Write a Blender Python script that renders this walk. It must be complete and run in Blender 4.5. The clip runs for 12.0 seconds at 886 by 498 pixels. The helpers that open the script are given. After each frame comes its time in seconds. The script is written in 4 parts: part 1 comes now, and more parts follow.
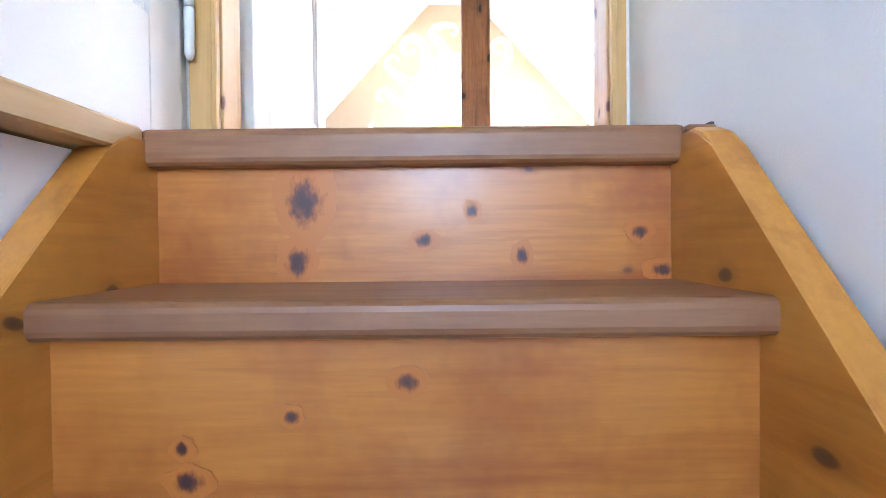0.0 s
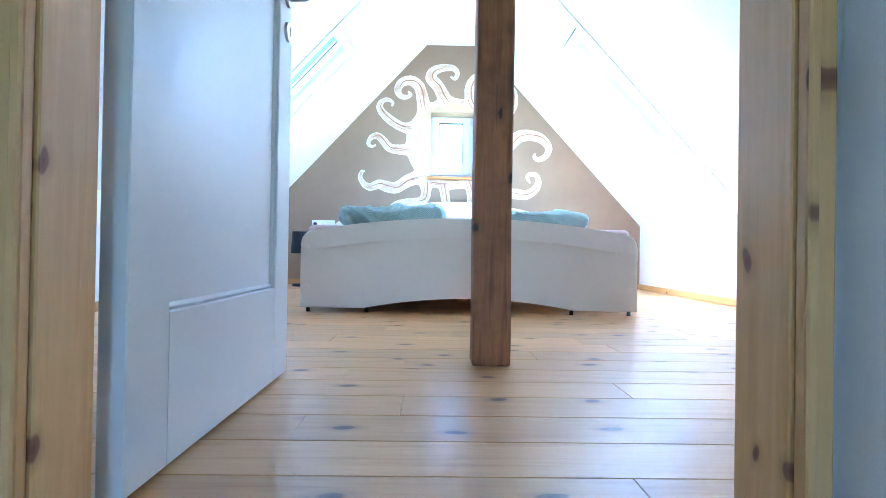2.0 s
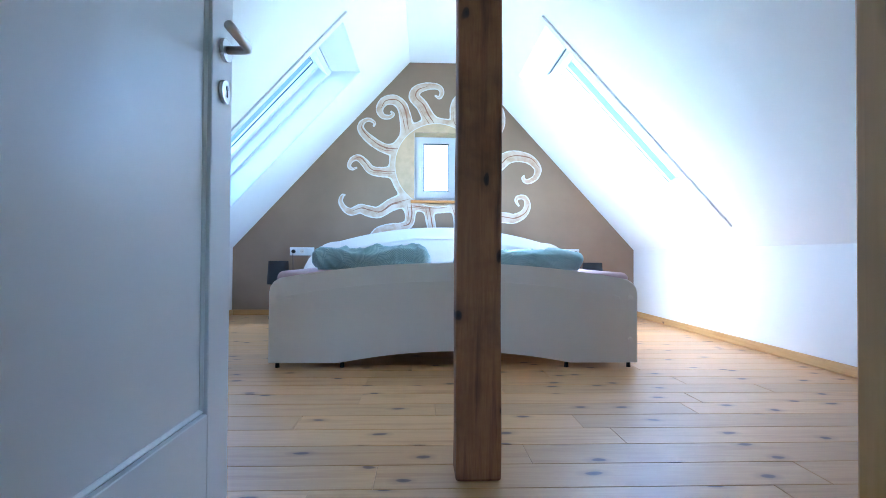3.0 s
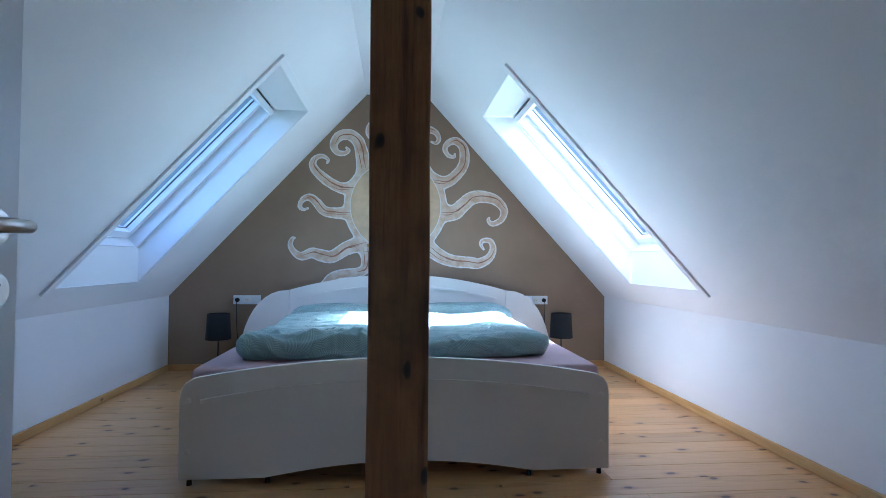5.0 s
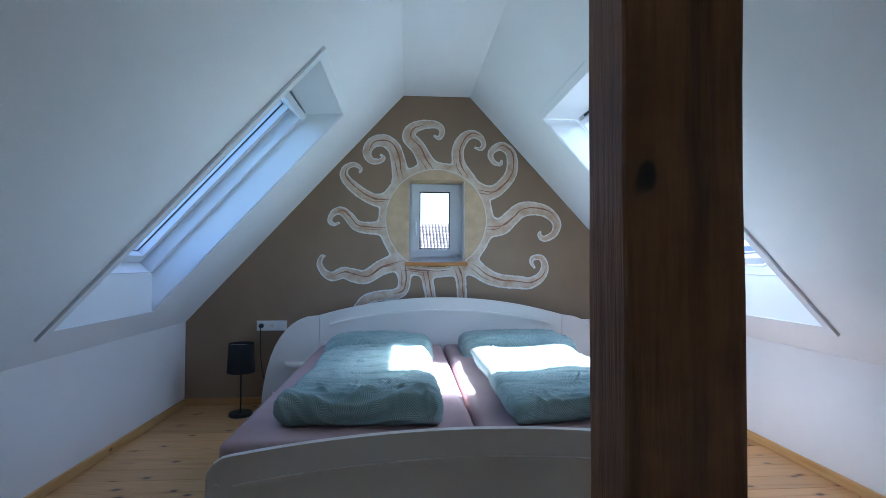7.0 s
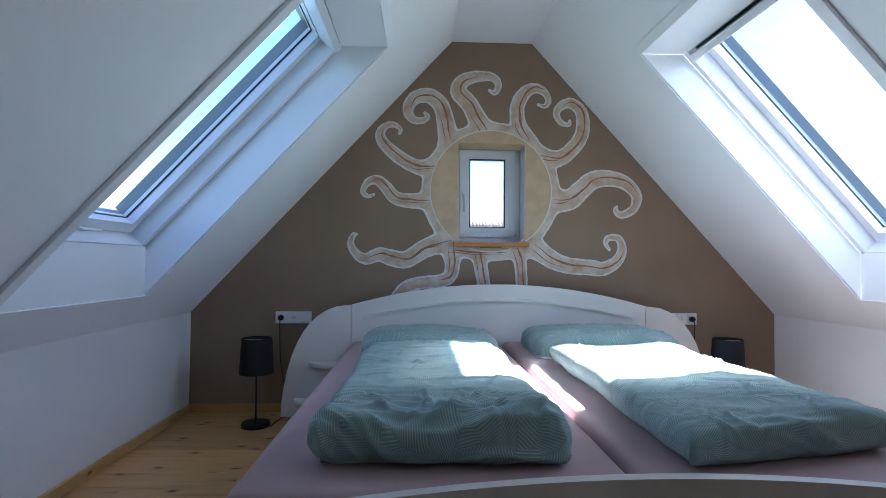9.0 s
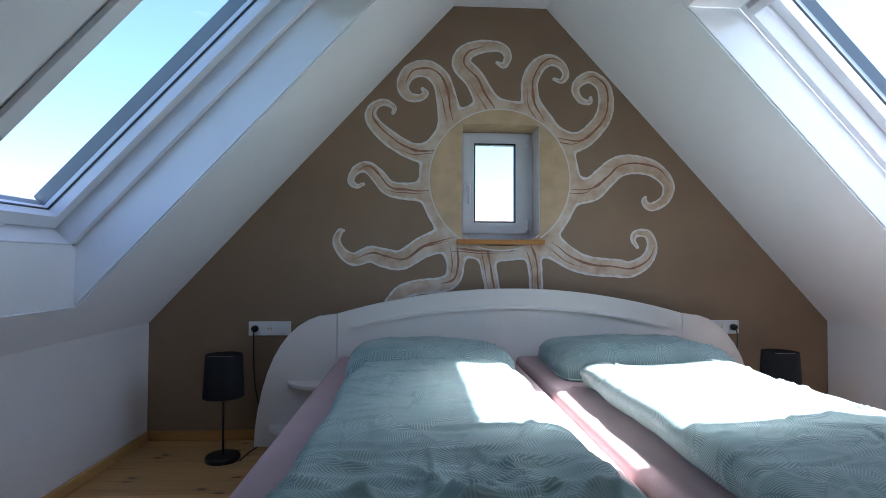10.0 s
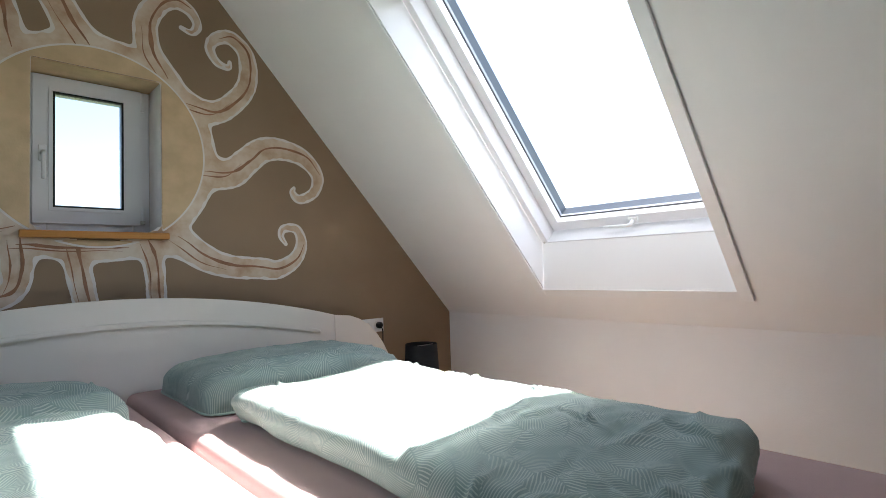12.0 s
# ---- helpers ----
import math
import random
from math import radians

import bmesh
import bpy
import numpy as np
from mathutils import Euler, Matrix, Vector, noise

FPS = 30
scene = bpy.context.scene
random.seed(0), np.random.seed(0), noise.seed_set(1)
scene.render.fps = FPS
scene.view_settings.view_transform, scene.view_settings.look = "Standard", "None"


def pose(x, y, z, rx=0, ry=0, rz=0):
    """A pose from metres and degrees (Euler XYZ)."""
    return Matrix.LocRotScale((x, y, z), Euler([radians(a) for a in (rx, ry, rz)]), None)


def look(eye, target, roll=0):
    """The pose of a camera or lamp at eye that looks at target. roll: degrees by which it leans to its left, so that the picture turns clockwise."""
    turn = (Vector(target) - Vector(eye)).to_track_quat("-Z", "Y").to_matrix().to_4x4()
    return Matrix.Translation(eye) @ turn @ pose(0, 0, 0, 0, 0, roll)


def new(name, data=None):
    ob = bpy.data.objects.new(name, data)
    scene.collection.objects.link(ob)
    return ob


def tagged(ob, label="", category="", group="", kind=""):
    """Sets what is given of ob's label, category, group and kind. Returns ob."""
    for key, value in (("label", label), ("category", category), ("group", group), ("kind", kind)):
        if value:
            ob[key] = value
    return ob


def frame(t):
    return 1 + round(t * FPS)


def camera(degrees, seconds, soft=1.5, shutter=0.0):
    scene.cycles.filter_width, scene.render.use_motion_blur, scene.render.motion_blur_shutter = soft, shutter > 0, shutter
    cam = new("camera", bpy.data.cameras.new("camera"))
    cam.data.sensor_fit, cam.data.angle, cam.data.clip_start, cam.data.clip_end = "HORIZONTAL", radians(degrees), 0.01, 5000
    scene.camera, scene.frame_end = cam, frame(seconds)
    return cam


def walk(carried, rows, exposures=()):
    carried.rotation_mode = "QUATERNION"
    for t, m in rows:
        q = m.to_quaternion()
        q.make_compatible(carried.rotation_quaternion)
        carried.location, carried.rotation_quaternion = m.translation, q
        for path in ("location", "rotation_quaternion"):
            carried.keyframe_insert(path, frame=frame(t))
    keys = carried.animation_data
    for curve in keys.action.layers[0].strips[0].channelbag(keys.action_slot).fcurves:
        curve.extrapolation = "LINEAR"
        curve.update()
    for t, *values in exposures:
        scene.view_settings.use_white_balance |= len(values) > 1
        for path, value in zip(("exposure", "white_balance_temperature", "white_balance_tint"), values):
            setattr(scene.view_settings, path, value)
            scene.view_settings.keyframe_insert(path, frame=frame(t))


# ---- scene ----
cam = camera(81.2, 12.0, soft=0.85)
EXPOSURES = [(0, 7.05, 5750, 20), (0.6, 6.95, 5300, 13), (1.0, 6.05, 4700, 6), (1.5, 5.98, 4450, 6), (3.0, 4.84, 4350, 6), (5.0, 3.66, 4450, 7), (7.0, 3.20, 4650, 8), (9.0, 3.03, 4950, 11), (10.5, 2.72, 5400, 12), (11.2, 2.66, 5700, 12), (12.0, 2.86, 6150, 12)]
PATH = [
    (0, (-0.171, -6.027, -0.167), (-0.173, -4.027, -0.201), -0.55),
    (0.3, (-0.172, -5.948, -0.080), (-0.173, -3.948, -0.128), -0.55),
    (0.6, (-0.186, -5.883, 0.003), (-0.161, -3.884, -0.043), -0.31),
    (1, (-0.196, -5.764, 0.062), (-0.142, -3.765, 0.074), 0.48),
    (1.5, (-0.184, -5.635, 0.233), (-0.157, -3.635, 0.248), 0.68),
    (2, (-0.212, -5.478, 0.353), (-0.177, -3.478, 0.368), 0.94),
    (2.5, (-0.213, -5.335, 0.486), (-0.152, -3.336, 0.510), 0.62),
    (3, (-0.177, -5.221, 0.588), (-0.099, -3.223, 0.619), 0.35),
    (5, (-0.033, -4.865, 1.006), (0.147, -2.874, 1.051), 0.46),
    (5.5, (-0.090, -4.784, 1.023), (0.122, -2.796, 1.073), 0.39),
    (6, (-0.155, -4.645, 1.069), (0.067, -2.658, 1.124), 0.19),
    (6.3, (-0.221, -4.595, 1.069), (-0.002, -2.608, 1.116), 0.33),
    (7, (-0.292, -4.330, 1.156), (-0.150, -2.336, 1.208), 0.20),
    (9, (-0.532, -3.565, 1.017), (-0.442, -1.568, 1.069), 0.51),
    (9.5, (-0.570, -3.294, 1.009), (-0.484, -1.296, 1.059), 0.36),
    (10, (-0.538, -3.057, 1.022), (-0.435, -1.061, 1.073), 0.19),
    (10.5, (-0.558, -2.843, 1.004), (-0.304, -0.860, 1.068), 0.24),
    (11, (-0.555, -2.679, 0.994), (0.074, -0.782, 1.075), -0.28),
    (11.5, (-0.549, -2.524, 0.984), (0.521, -0.837, 1.065), -1.38),
    (12, (-0.475, -2.561, 0.960), (0.896, -1.107, 1.038), -1.63),
]
walk(cam, [(t, look(eye, target, roll)) for t, eye, target, roll in PATH], EXPOSURES)

# ---- world and sun ----
world = bpy.data.worlds.new("sky")
scene.world = world
world.use_nodes = True
wn = world.node_tree
wn.nodes.clear()
w_out = wn.nodes.new("ShaderNodeOutputWorld")
w_bg = wn.nodes.new("ShaderNodeBackground")
w_sky = wn.nodes.new("ShaderNodeTexSky")
w_sky.sky_type, w_sky.sun_disc = "NISHITA", False
SUN = Vector((0.893, 0.01, 1.0)).normalized()
w_sky.sun_elevation = math.asin(SUN.z)
w_sky.sun_rotation = math.atan2(SUN.x, SUN.y)
w_sky.air_density, w_sky.dust_density = 1.0, 1.5
w_bg.inputs["Strength"].default_value = 0.058
w_co = wn.nodes.new("ShaderNodeTexCoord")
w_no = wn.nodes.new("ShaderNodeTexNoise")
w_no.inputs["Scale"].default_value, w_no.inputs["Detail"].default_value = 5.0, 7.0
w_map = wn.nodes.new("ShaderNodeMapping")
w_map.inputs["Scale"].default_value = (1, 1, 2.2)
w_ra = wn.nodes.new("ShaderNodeValToRGB")
w_ra.color_ramp.elements[0].position, w_ra.color_ramp.elements[1].position = 0.60, 0.80
w_mix = wn.nodes.new("ShaderNodeMix")
w_mix.data_type = "RGBA"
w_mix.inputs[7].default_value = (4.0, 4.1, 4.3, 1)
wn.links.new(w_co.outputs["Generated"], w_map.inputs[0])
wn.links.new(w_map.outputs[0], w_no.inputs["Vector"])
wn.links.new(w_no.outputs[0], w_ra.inputs[0])
wn.links.new(w_ra.outputs[0], w_mix.inputs[0])
wn.links.new(w_sky.outputs[0], w_mix.inputs[6])
wn.links.new(w_mix.outputs[2], w_bg.inputs[0])
wn.links.new(w_bg.outputs[0], w_out.inputs[0])
sun = new("sun", bpy.data.lights.new("sun", "SUN"))
sun.data.energy, sun.data.angle, sun.data.color = 3.4, radians(0.5), (1.0, 0.95, 0.87)
sun.matrix_world = look(SUN * 30, (0, 0, 0))

# ---- numbers of the plan ----
XL, XR = -2.067, 1.983        # knee walls
KNEE, TOP = 0.669, 2.558      # knee height, flat ceiling
RL, RR = -0.321, 0.241        # flat ceiling's edges
YD = -4.912                   # landing face of the door wall
YB = -4.812                   # bedroom face of the door wall
DL, DR, DH = -0.641, 0.183, 2.03  # door opening between the linings
HL, HR = -0.707, 0.231        # landing walls
NOSE, RISE, GOING = -5.275, 0.228, 0.220
SL, SR = -0.603, 0.174        # inner faces of the stair strings


# ---- materials ----
def mat(name, rough=0.5, metal=0.0):
    m = bpy.data.materials.new(name)
    m.use_nodes = True
    b = m.node_tree.nodes["Principled BSDF"]
    b.inputs["Roughness"].default_value = rough
    b.inputs["Metallic"].default_value = metal
    return m, m.node_tree, b


def node(nt, kind, **inputs):
    n = nt.nodes.new("ShaderNode" + kind)
    for k, v in inputs.items():
        n.inputs[k.replace("_", " ")].default_value = v
    return n


def ramp(nt, source, *stops):
    r = nt.nodes.new("ShaderNodeValToRGB")
    els = r.color_ramp.elements
    while len(els) < len(stops):
        els.new(0.5)
    for e, (p, c) in zip(els, stops):
        e.position = p
        e.color = (*c, 1) if len(c) == 3 else c
    nt.links.new(source, r.inputs[0])
    return r.outputs[0]


def blend(nt, fac, a, b, mode="MIX"):
    n = nt.nodes.new("ShaderNodeMix")
    n.data_type, n.blend_type = "RGBA", mode
    for i, v in ((0, fac), (6, a), (7, b)):
        if isinstance(v, bpy.types.NodeSocket):
            nt.links.new(v, n.inputs[i])
        elif i == 0:
            n.inputs[0].default_value = v
        else:
            n.inputs[i].default_value = (*v, 1)
    return n.outputs[2]


def coords(nt, scale=(1, 1, 1), kind="Object"):
    c = nt.nodes.new("ShaderNodeTexCoord")
    m = nt.nodes.new("ShaderNodeMapping")
    m.inputs["Scale"].default_value = scale
    nt.links.new(c.outputs[kind], m.inputs[0])
    return m.outputs[0]


def bump(nt, b, height, strength, distance=0.002):
    n = nt.nodes.new("ShaderNodeBump")
    n.inputs["Strength"].default_value, n.inputs["Distance"].default_value = strength, distance
    nt.links.new(height, n.inputs["Height"])
    nt.links.new(n.outputs[0], b.inputs["Normal"])


def noise_tex(nt, vec, scale, detail=4.0, rough=0.55):
    n = nt.nodes.new("ShaderNodeTexNoise")
    n.inputs["Scale"].default_value, n.inputs["Detail"].default_value, n.inputs["Roughness"].default_value = scale, detail, rough
    nt.links.new(vec, n.inputs["Vector"])
    return n.outputs[0]


def painted(name, colour, rough, spread=0.04, grain=180.0, relief=0.15, blotch=1.6):
    """Paint or plaster: a base colour with faint large blotches and a fine roller grain."""
    m, nt, b = mat(name, rough)
    v = coords(nt)
    big = noise_tex(nt, v, blotch, 3)
    dark = tuple(c * (1 - spread) for c in colour)
    lite = tuple(min(1, c * (1 + spread)) for c in colour)
    nt.links.new(ramp(nt, big, (0.35, dark), (0.65, lite)), b.inputs["Base Color"])
    fine = noise_tex(nt, v, grain, 3)
    bump(nt, b, fine, relief)
    return m


def wood(name, light, dark, knot, axis=0, rough=0.35, knots=3.0, vary=0.25, ring=9.0, coat=0.0, knot_size=0.06, plane="xy", stain=0.12, relief=0.12):
    """Planed softwood with grain along one axis (0, 1, 2) and scattered knots; shifted by each piece's random value."""
    m, nt, b = mat(name, rough)
    info = nt.nodes.new("ShaderNodeObjectInfo")
    mul = node(nt, "Math")
    mul.operation = "MULTIPLY"
    mul.inputs[1].default_value = 40.0
    nt.links.new(info.outputs["Random"], mul.inputs[0])
    c = nt.nodes.new("ShaderNodeTexCoord")
    add = nt.nodes.new("ShaderNodeVectorMath")
    add.operation = "ADD"
    nt.links.new(c.outputs["Object"], add.inputs[0])
    nt.links.new(mul.outputs[0], add.inputs[1])
    stretch = [1.0, 1.0, 1.0]
    stretch[axis] = 0.07
    mp = nt.nodes.new("ShaderNodeMapping")
    mp.inputs["Scale"].default_value = stretch
    nt.links.new(add.outputs[0], mp.inputs[0])
    grain = noise_tex(nt, mp.outputs[0], ring * 3.4, 6, 0.6)
    fibre = noise_tex(nt, mp.outputs[0], 130, 3)
    col = ramp(nt, grain, (0.3, dark), (0.5, light), (0.72, tuple(0.5 * (a + d) for a, d in zip(light, dark))))
    col = blend(nt, ramp(nt, fibre, (0.3, (0.25,) * 3), (0.7, (0, 0, 0))), col, dark)
    patch = noise_tex(nt, add.outputs[0], 5.5, 4, 0.65)
    col = blend(nt, ramp(nt, patch, (0.46, (0, 0, 0)), (0.72, (stain,) * 3)), col, dark)
    squash = [1.0, 1.0, 1.0]
    squash[axis] = 0.55
    mk = nt.nodes.new("ShaderNodeMapping")
    mk.inputs["Scale"].default_value = squash
    nt.links.new(add.outputs[0], mk.inputs[0])
    wob = noise_tex(nt, mk.outputs[0], 14, 2)
    shift = nt.nodes.new("ShaderNodeMix")
    shift.data_type = "VECTOR"
    shift.inputs[0].default_value = 0.03
    nt.links.new(mk.outputs[0], shift.inputs[4])
    wc = nt.nodes.new("ShaderNodeCombineXYZ")
    for i in range(3):
        nt.links.new(wob, wc.inputs[i])
    nt.links.new(wc.outputs[0], shift.inputs[5])
    vo = nt.nodes.new("ShaderNodeTexVoronoi")
    vo.inputs["Scale"].default_value = knots
    vo.voronoi_dimensions = "2D"
    sp, cb = nt.nodes.new("ShaderNodeSeparateXYZ"), nt.nodes.new("ShaderNodeCombineXYZ")
    nt.links.new(shift.outputs[1], sp.inputs[0])
    nt.links.new(sp.outputs["xyz".index(plane[0])], cb.inputs[0])
    nt.links.new(sp.outputs["xyz".index(plane[1])], cb.inputs[1])
    nt.links.new(cb.outputs[0], vo.inputs["Vector"])
    size = knot_size * knots
    k = ramp(nt, vo.outputs["Distance"], (0.0, (1, 1, 1)), (size * 0.42, (0.85,) * 3), (size * 0.6, (0.25,) * 3), (size * 1.3, (0, 0, 0)))
    col = blend(nt, k, col, knot)
    tone = node(nt, "MapRange")
    tone.inputs["To Min"].default_value, tone.inputs["To Max"].default_value = 1 - vary, 1 + vary * 0.5
    nt.links.new(info.outputs["Random"], tone.inputs["Value"])
    hsv = nt.nodes.new("ShaderNodeHueSaturation")
    nt.links.new(tone.outputs[0], hsv.inputs["Value"])
    nt.links.new(col, hsv.inputs["Color"])
    nt.links.new(hsv.outputs[0], b.inputs["Base Color"])
    bump(nt, b, fibre, relief, 0.001 if relief < 0.3 else 0.004)
    b.inputs["Coat Weight"].default_value = coat
    b.inputs["Coat Roughness"].default_value = 0.18
    return m


PLASTER = painted("white_plaster", (0.88, 0.88, 0.88), 0.85, 0.012, 220, 0.2)
TAUPE = painted("taupe_wall_paint", (0.272, 0.188, 0.116), 0.8, 0.07, 200, 0.2, 2.2)
LINING = painted("white_lining_board", (0.87, 0.88, 0.89), 0.45, 0.01, 90, 0.05)
DOORWHITE = painted("white_door_lacquer", (0.78, 0.79, 0.80), 0.32, 0.015, 60, 0.06)
BEDWHITE = painted("white_bed_lacquer", (0.80, 0.74, 0.66), 0.42, 0.01, 50, 0.05)
PVC = painted("white_window_plastic", (0.76, 0.77, 0.80), 0.35, 0.01, 40, 0.04)
FLOOR = wood("varnished_pine_floor", (0.66, 0.385, 0.150), (0.50, 0.255, 0.080), (0.085, 0.032, 0.014), 0, 0.36, 5.6, 0.16, 8, 0.12, 0.021)
TRIM = wood("pine_trim", (0.74, 0.46, 0.185), (0.58, 0.325, 0.105), (0.17, 0.065, 0.035), 2, 0.45, 8.0, 0.08, 8, 0.08, 0.013, "yz", 0.35)
TRIM_Y = wood("pine_baseboard", (0.62, 0.39, 0.15), (0.50, 0.29, 0.09), (0.16, 0.07, 0.03), 1, 0.5, 4.0, 0.08, 8, 0.0, 0.015, "yz")
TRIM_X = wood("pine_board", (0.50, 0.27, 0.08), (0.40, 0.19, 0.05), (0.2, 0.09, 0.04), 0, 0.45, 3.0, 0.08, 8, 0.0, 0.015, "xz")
STAIR = wood("oiled_pine_riser", (0.64, 0.235, 0.036), (0.36, 0.092, 0.014), (0.20, 0.07, 0.03), 0, 0.36, 4.4, 0.10, 5, 0.2, 0.008, "xz", 0.85)
SILLWOOD = wood("oiled_sill_board", (0.52, 0.235, 0.055), (0.40, 0.165, 0.035), (0.20, 0.07, 0.03), 0, 0.4, 2.0, 0.05, 7, 0.1, 0.006, "xz", 0.3)
STRING = wood("oiled_pine_string", (0.66, 0.275, 0.042), (0.45, 0.155, 0.018), (0.10, 0.04, 0.018), 1, 0.4, 5.2, 0.08, 6, 0.15, 0.017, "yz", 0.6)
TREAD = wood("worn_brown_tread", (0.37, 0.165, 0.066), (0.20, 0.078, 0.031), (0.10, 0.04, 0.02), 0, 0.46, 3.5, 0.1, 7, 0.05, 0.004, "xy", 0.6)
BEAM = wood("old_timber_post", (0.35, 0.145, 0.050), (0.115, 0.043, 0.016), (0.016, 0.008, 0.005), 2, 0.62, 6.5, 0.1, 11, 0.08, 0.016, "xz", 0.7, 0.6)
SHEET = painted("mauve_sheet_fabric", (0.52, 0.365, 0.350), 0.85, 0.05, 400, 0.3, 4)
BLACK = painted("black_fabric", (0.007, 0.008, 0.010), 0.9, 0.1, 500, 0.3)
BLACKMETAL = painted("black_metal", (0.012, 0.012, 0.013), 0.4, 0.1, 60, 0.05)
SOCKET = painted("white_socket_plastic", (0.80, 0.80, 0.79), 0.3, 0.01, 40, 0.02)
RUBBER = painted("black_rubber", (0.01, 0.01, 0.01), 0.5, 0.1, 60, 0.05)
SHADOWGAP = painted("dark_joint_and_gap_shade", (0.05, 0.045, 0.04), 0.7, 0.15, 60, 0.1)
CREAM = painted("cream_sun_paint", (0.57, 0.415, 0.245), 0.8, 0.10, 120, 0.3, 9)
HALO = painted("white_mural_paint", (0.72, 0.68, 0.64), 0.8, 0.06, 120, 0.3, 9)
VEIN = painted("rust_mural_paint", (0.30, 0.15, 0.085), 0.8, 0.2, 120, 0.3, 14)
COVER = painted("grey_cover_metal", (0.20, 0.22, 0.24), 0.45, 0.05, 60, 0.05)
STEEL, _nt, _b = mat("brushed_steel", 0.32, 1.0)
_b.inputs["Base Color"].default_value = (0.55, 0.53, 0.50, 1)
bump(_nt, _b, noise_tex(_nt, coords(_nt, (1, 1, 30)), 60), 0.05, 0.0005)
LEAFGREEN = painted("spruce_needles", (0.045, 0.075, 0.035), 0.8, 0.3, 8, 0.2, 3)
BARK = painted("spruce_bark", (0.09, 0.06, 0.045), 0.9, 0.2, 20, 0.4, 3)
GRASS = painted("meadow_grass", (0.07, 0.10, 0.035), 0.95, 0.25, 2, 0.3, 0.05)
TILE = painted("clay_roof_tile", (0.24, 0.185, 0.155), 0.8, 0.35, 12, 0.3, 1.5)
RENDERED = painted("house_render", (0.6, 0.57, 0.5), 0.9, 0.05, 20, 0.3, 0.5)


def ray_paint():
    m, nt, b = mat("pinkish_ray_paint", 0.8)
    v = coords(nt)
    streak = noise_tex(nt, v, 8, 5, 0.55)
    col = ramp(nt, streak, (0.30, (0.46, 0.29, 0.18)), (0.46, (0.59, 0.45, 0.32)), (0.62, (0.69, 0.59, 0.48)))
    nt.links.new(col, b.inputs["Base Color"])
    bump(nt, b, noise_tex(nt, v, 90, 4), 0.35)
    return m


RAY = ray_paint()


def leaf_cloth():
    """Sage cloth printed with feather-like leaves: striped cells, each turned its own way."""
    m, nt, b = mat("sage_leaf_print_cotton", 0.85)
    v = coords(nt, (1, 1, 1), "UV")
    vo = nt.nodes.new("ShaderNodeTexVoronoi")
    vo.voronoi_dimensions = "2D"
    vo.inputs["Scale"].default_value = 9.5
    nt.links.new(v, vo.inputs["Vector"])

    def calc(kind, *values):
        n = nt.nodes.new("ShaderNodeMath")
        n.operation = kind
        for i, val in enumerate(values):
            if isinstance(val, bpy.types.NodeSocket):
                nt.links.new(val, n.inputs[i])
            else:
                n.inputs[i].default_value = val
        return n.outputs[0]

    sep = nt.nodes.new("ShaderNodeSeparateXYZ")
    nt.links.new(vo.outputs["Color"], sep.inputs[0])
    local = nt.nodes.new("ShaderNodeVectorMath")
    local.operation = "SUBTRACT"
    nt.links.new(v, local.inputs[0])
    nt.links.new(vo.outputs["Position"], local.inputs[1])
    rot = nt.nodes.new("ShaderNodeVectorRotate")
    rot.rotation_type = "Z_AXIS"
    nt.links.new(local.outputs[0], rot.inputs["Vector"])
    nt.links.new(calc("MULTIPLY", sep.outputs[0], 6.28), rot.inputs["Angle"])
    leaf = nt.nodes.new("ShaderNodeSeparateXYZ")
    nt.links.new(rot.outputs[0], leaf.inputs[0])
    side = calc("ABSOLUTE", calc("ADD", leaf.outputs[1], calc("MULTIPLY", calc("MULTIPLY", leaf.outputs[0], leaf.outputs[0]), 4.0)))
    phase = calc("ADD", calc("MULTIPLY", leaf.outputs[0], 800.0), calc("ADD", calc("MULTIPLY", side, -660.0), calc("MULTIPLY", noise_tex(nt, v, 22, 2), 5.0)))
    stripe = ramp(nt, calc("SINE", phase), (0.18, (0, 0, 0)), (0.62, (1, 1, 1)))
    edge = ramp(nt, side, (0.0, (0, 0, 0)), (0.0025, (0.85,) * 3), (0.050, (0.75,) * 3), (0.070, (0.15,) * 3))
    faded = ramp(nt, noise_tex(nt, v, 7, 2), (0.35, (0.35,) * 3), (0.6, (1, 1, 1)))
    big = noise_tex(nt, v, 3, 3)
    base = ramp(nt, big, (0.3, (0.225, 0.315, 0.290)), (0.7, (0.265, 0.360, 0.330)))
    fac = blend(nt, 1.0, blend(nt, 1.0, stripe, edge, "MULTIPLY"), faded, "MULTIPLY")
    nt.links.new(blend(nt, fac, base, (0.52, 0.61, 0.55)), b.inputs["Base Color"])
    st = coords(nt, (0.7, 1.4, 1.0))
    crease = nt.nodes.new("ShaderNodeTexNoise")
    crease.noise_type = "RIDGED_MULTIFRACTAL"
    crease.inputs["Scale"].default_value, crease.inputs["Detail"].default_value = 6.0, 4.0
    nt.links.new(st, crease.inputs["Vector"])
    weave = noise_tex(nt, v, 320, 2)
    both = nt.nodes.new("ShaderNodeMath")
    both.operation = "MULTIPLY_ADD"
    both.inputs[1].default_value = 0.05
    nt.links.new(weave, both.inputs[0])
    nt.links.new(crease.outputs[0], both.inputs[2])
    bump(nt, b, both.outputs[0], 0.55, 0.012)
    b.inputs["Sheen Weight"].default_value = 0.15
    return m


CLOTH = leaf_cloth()


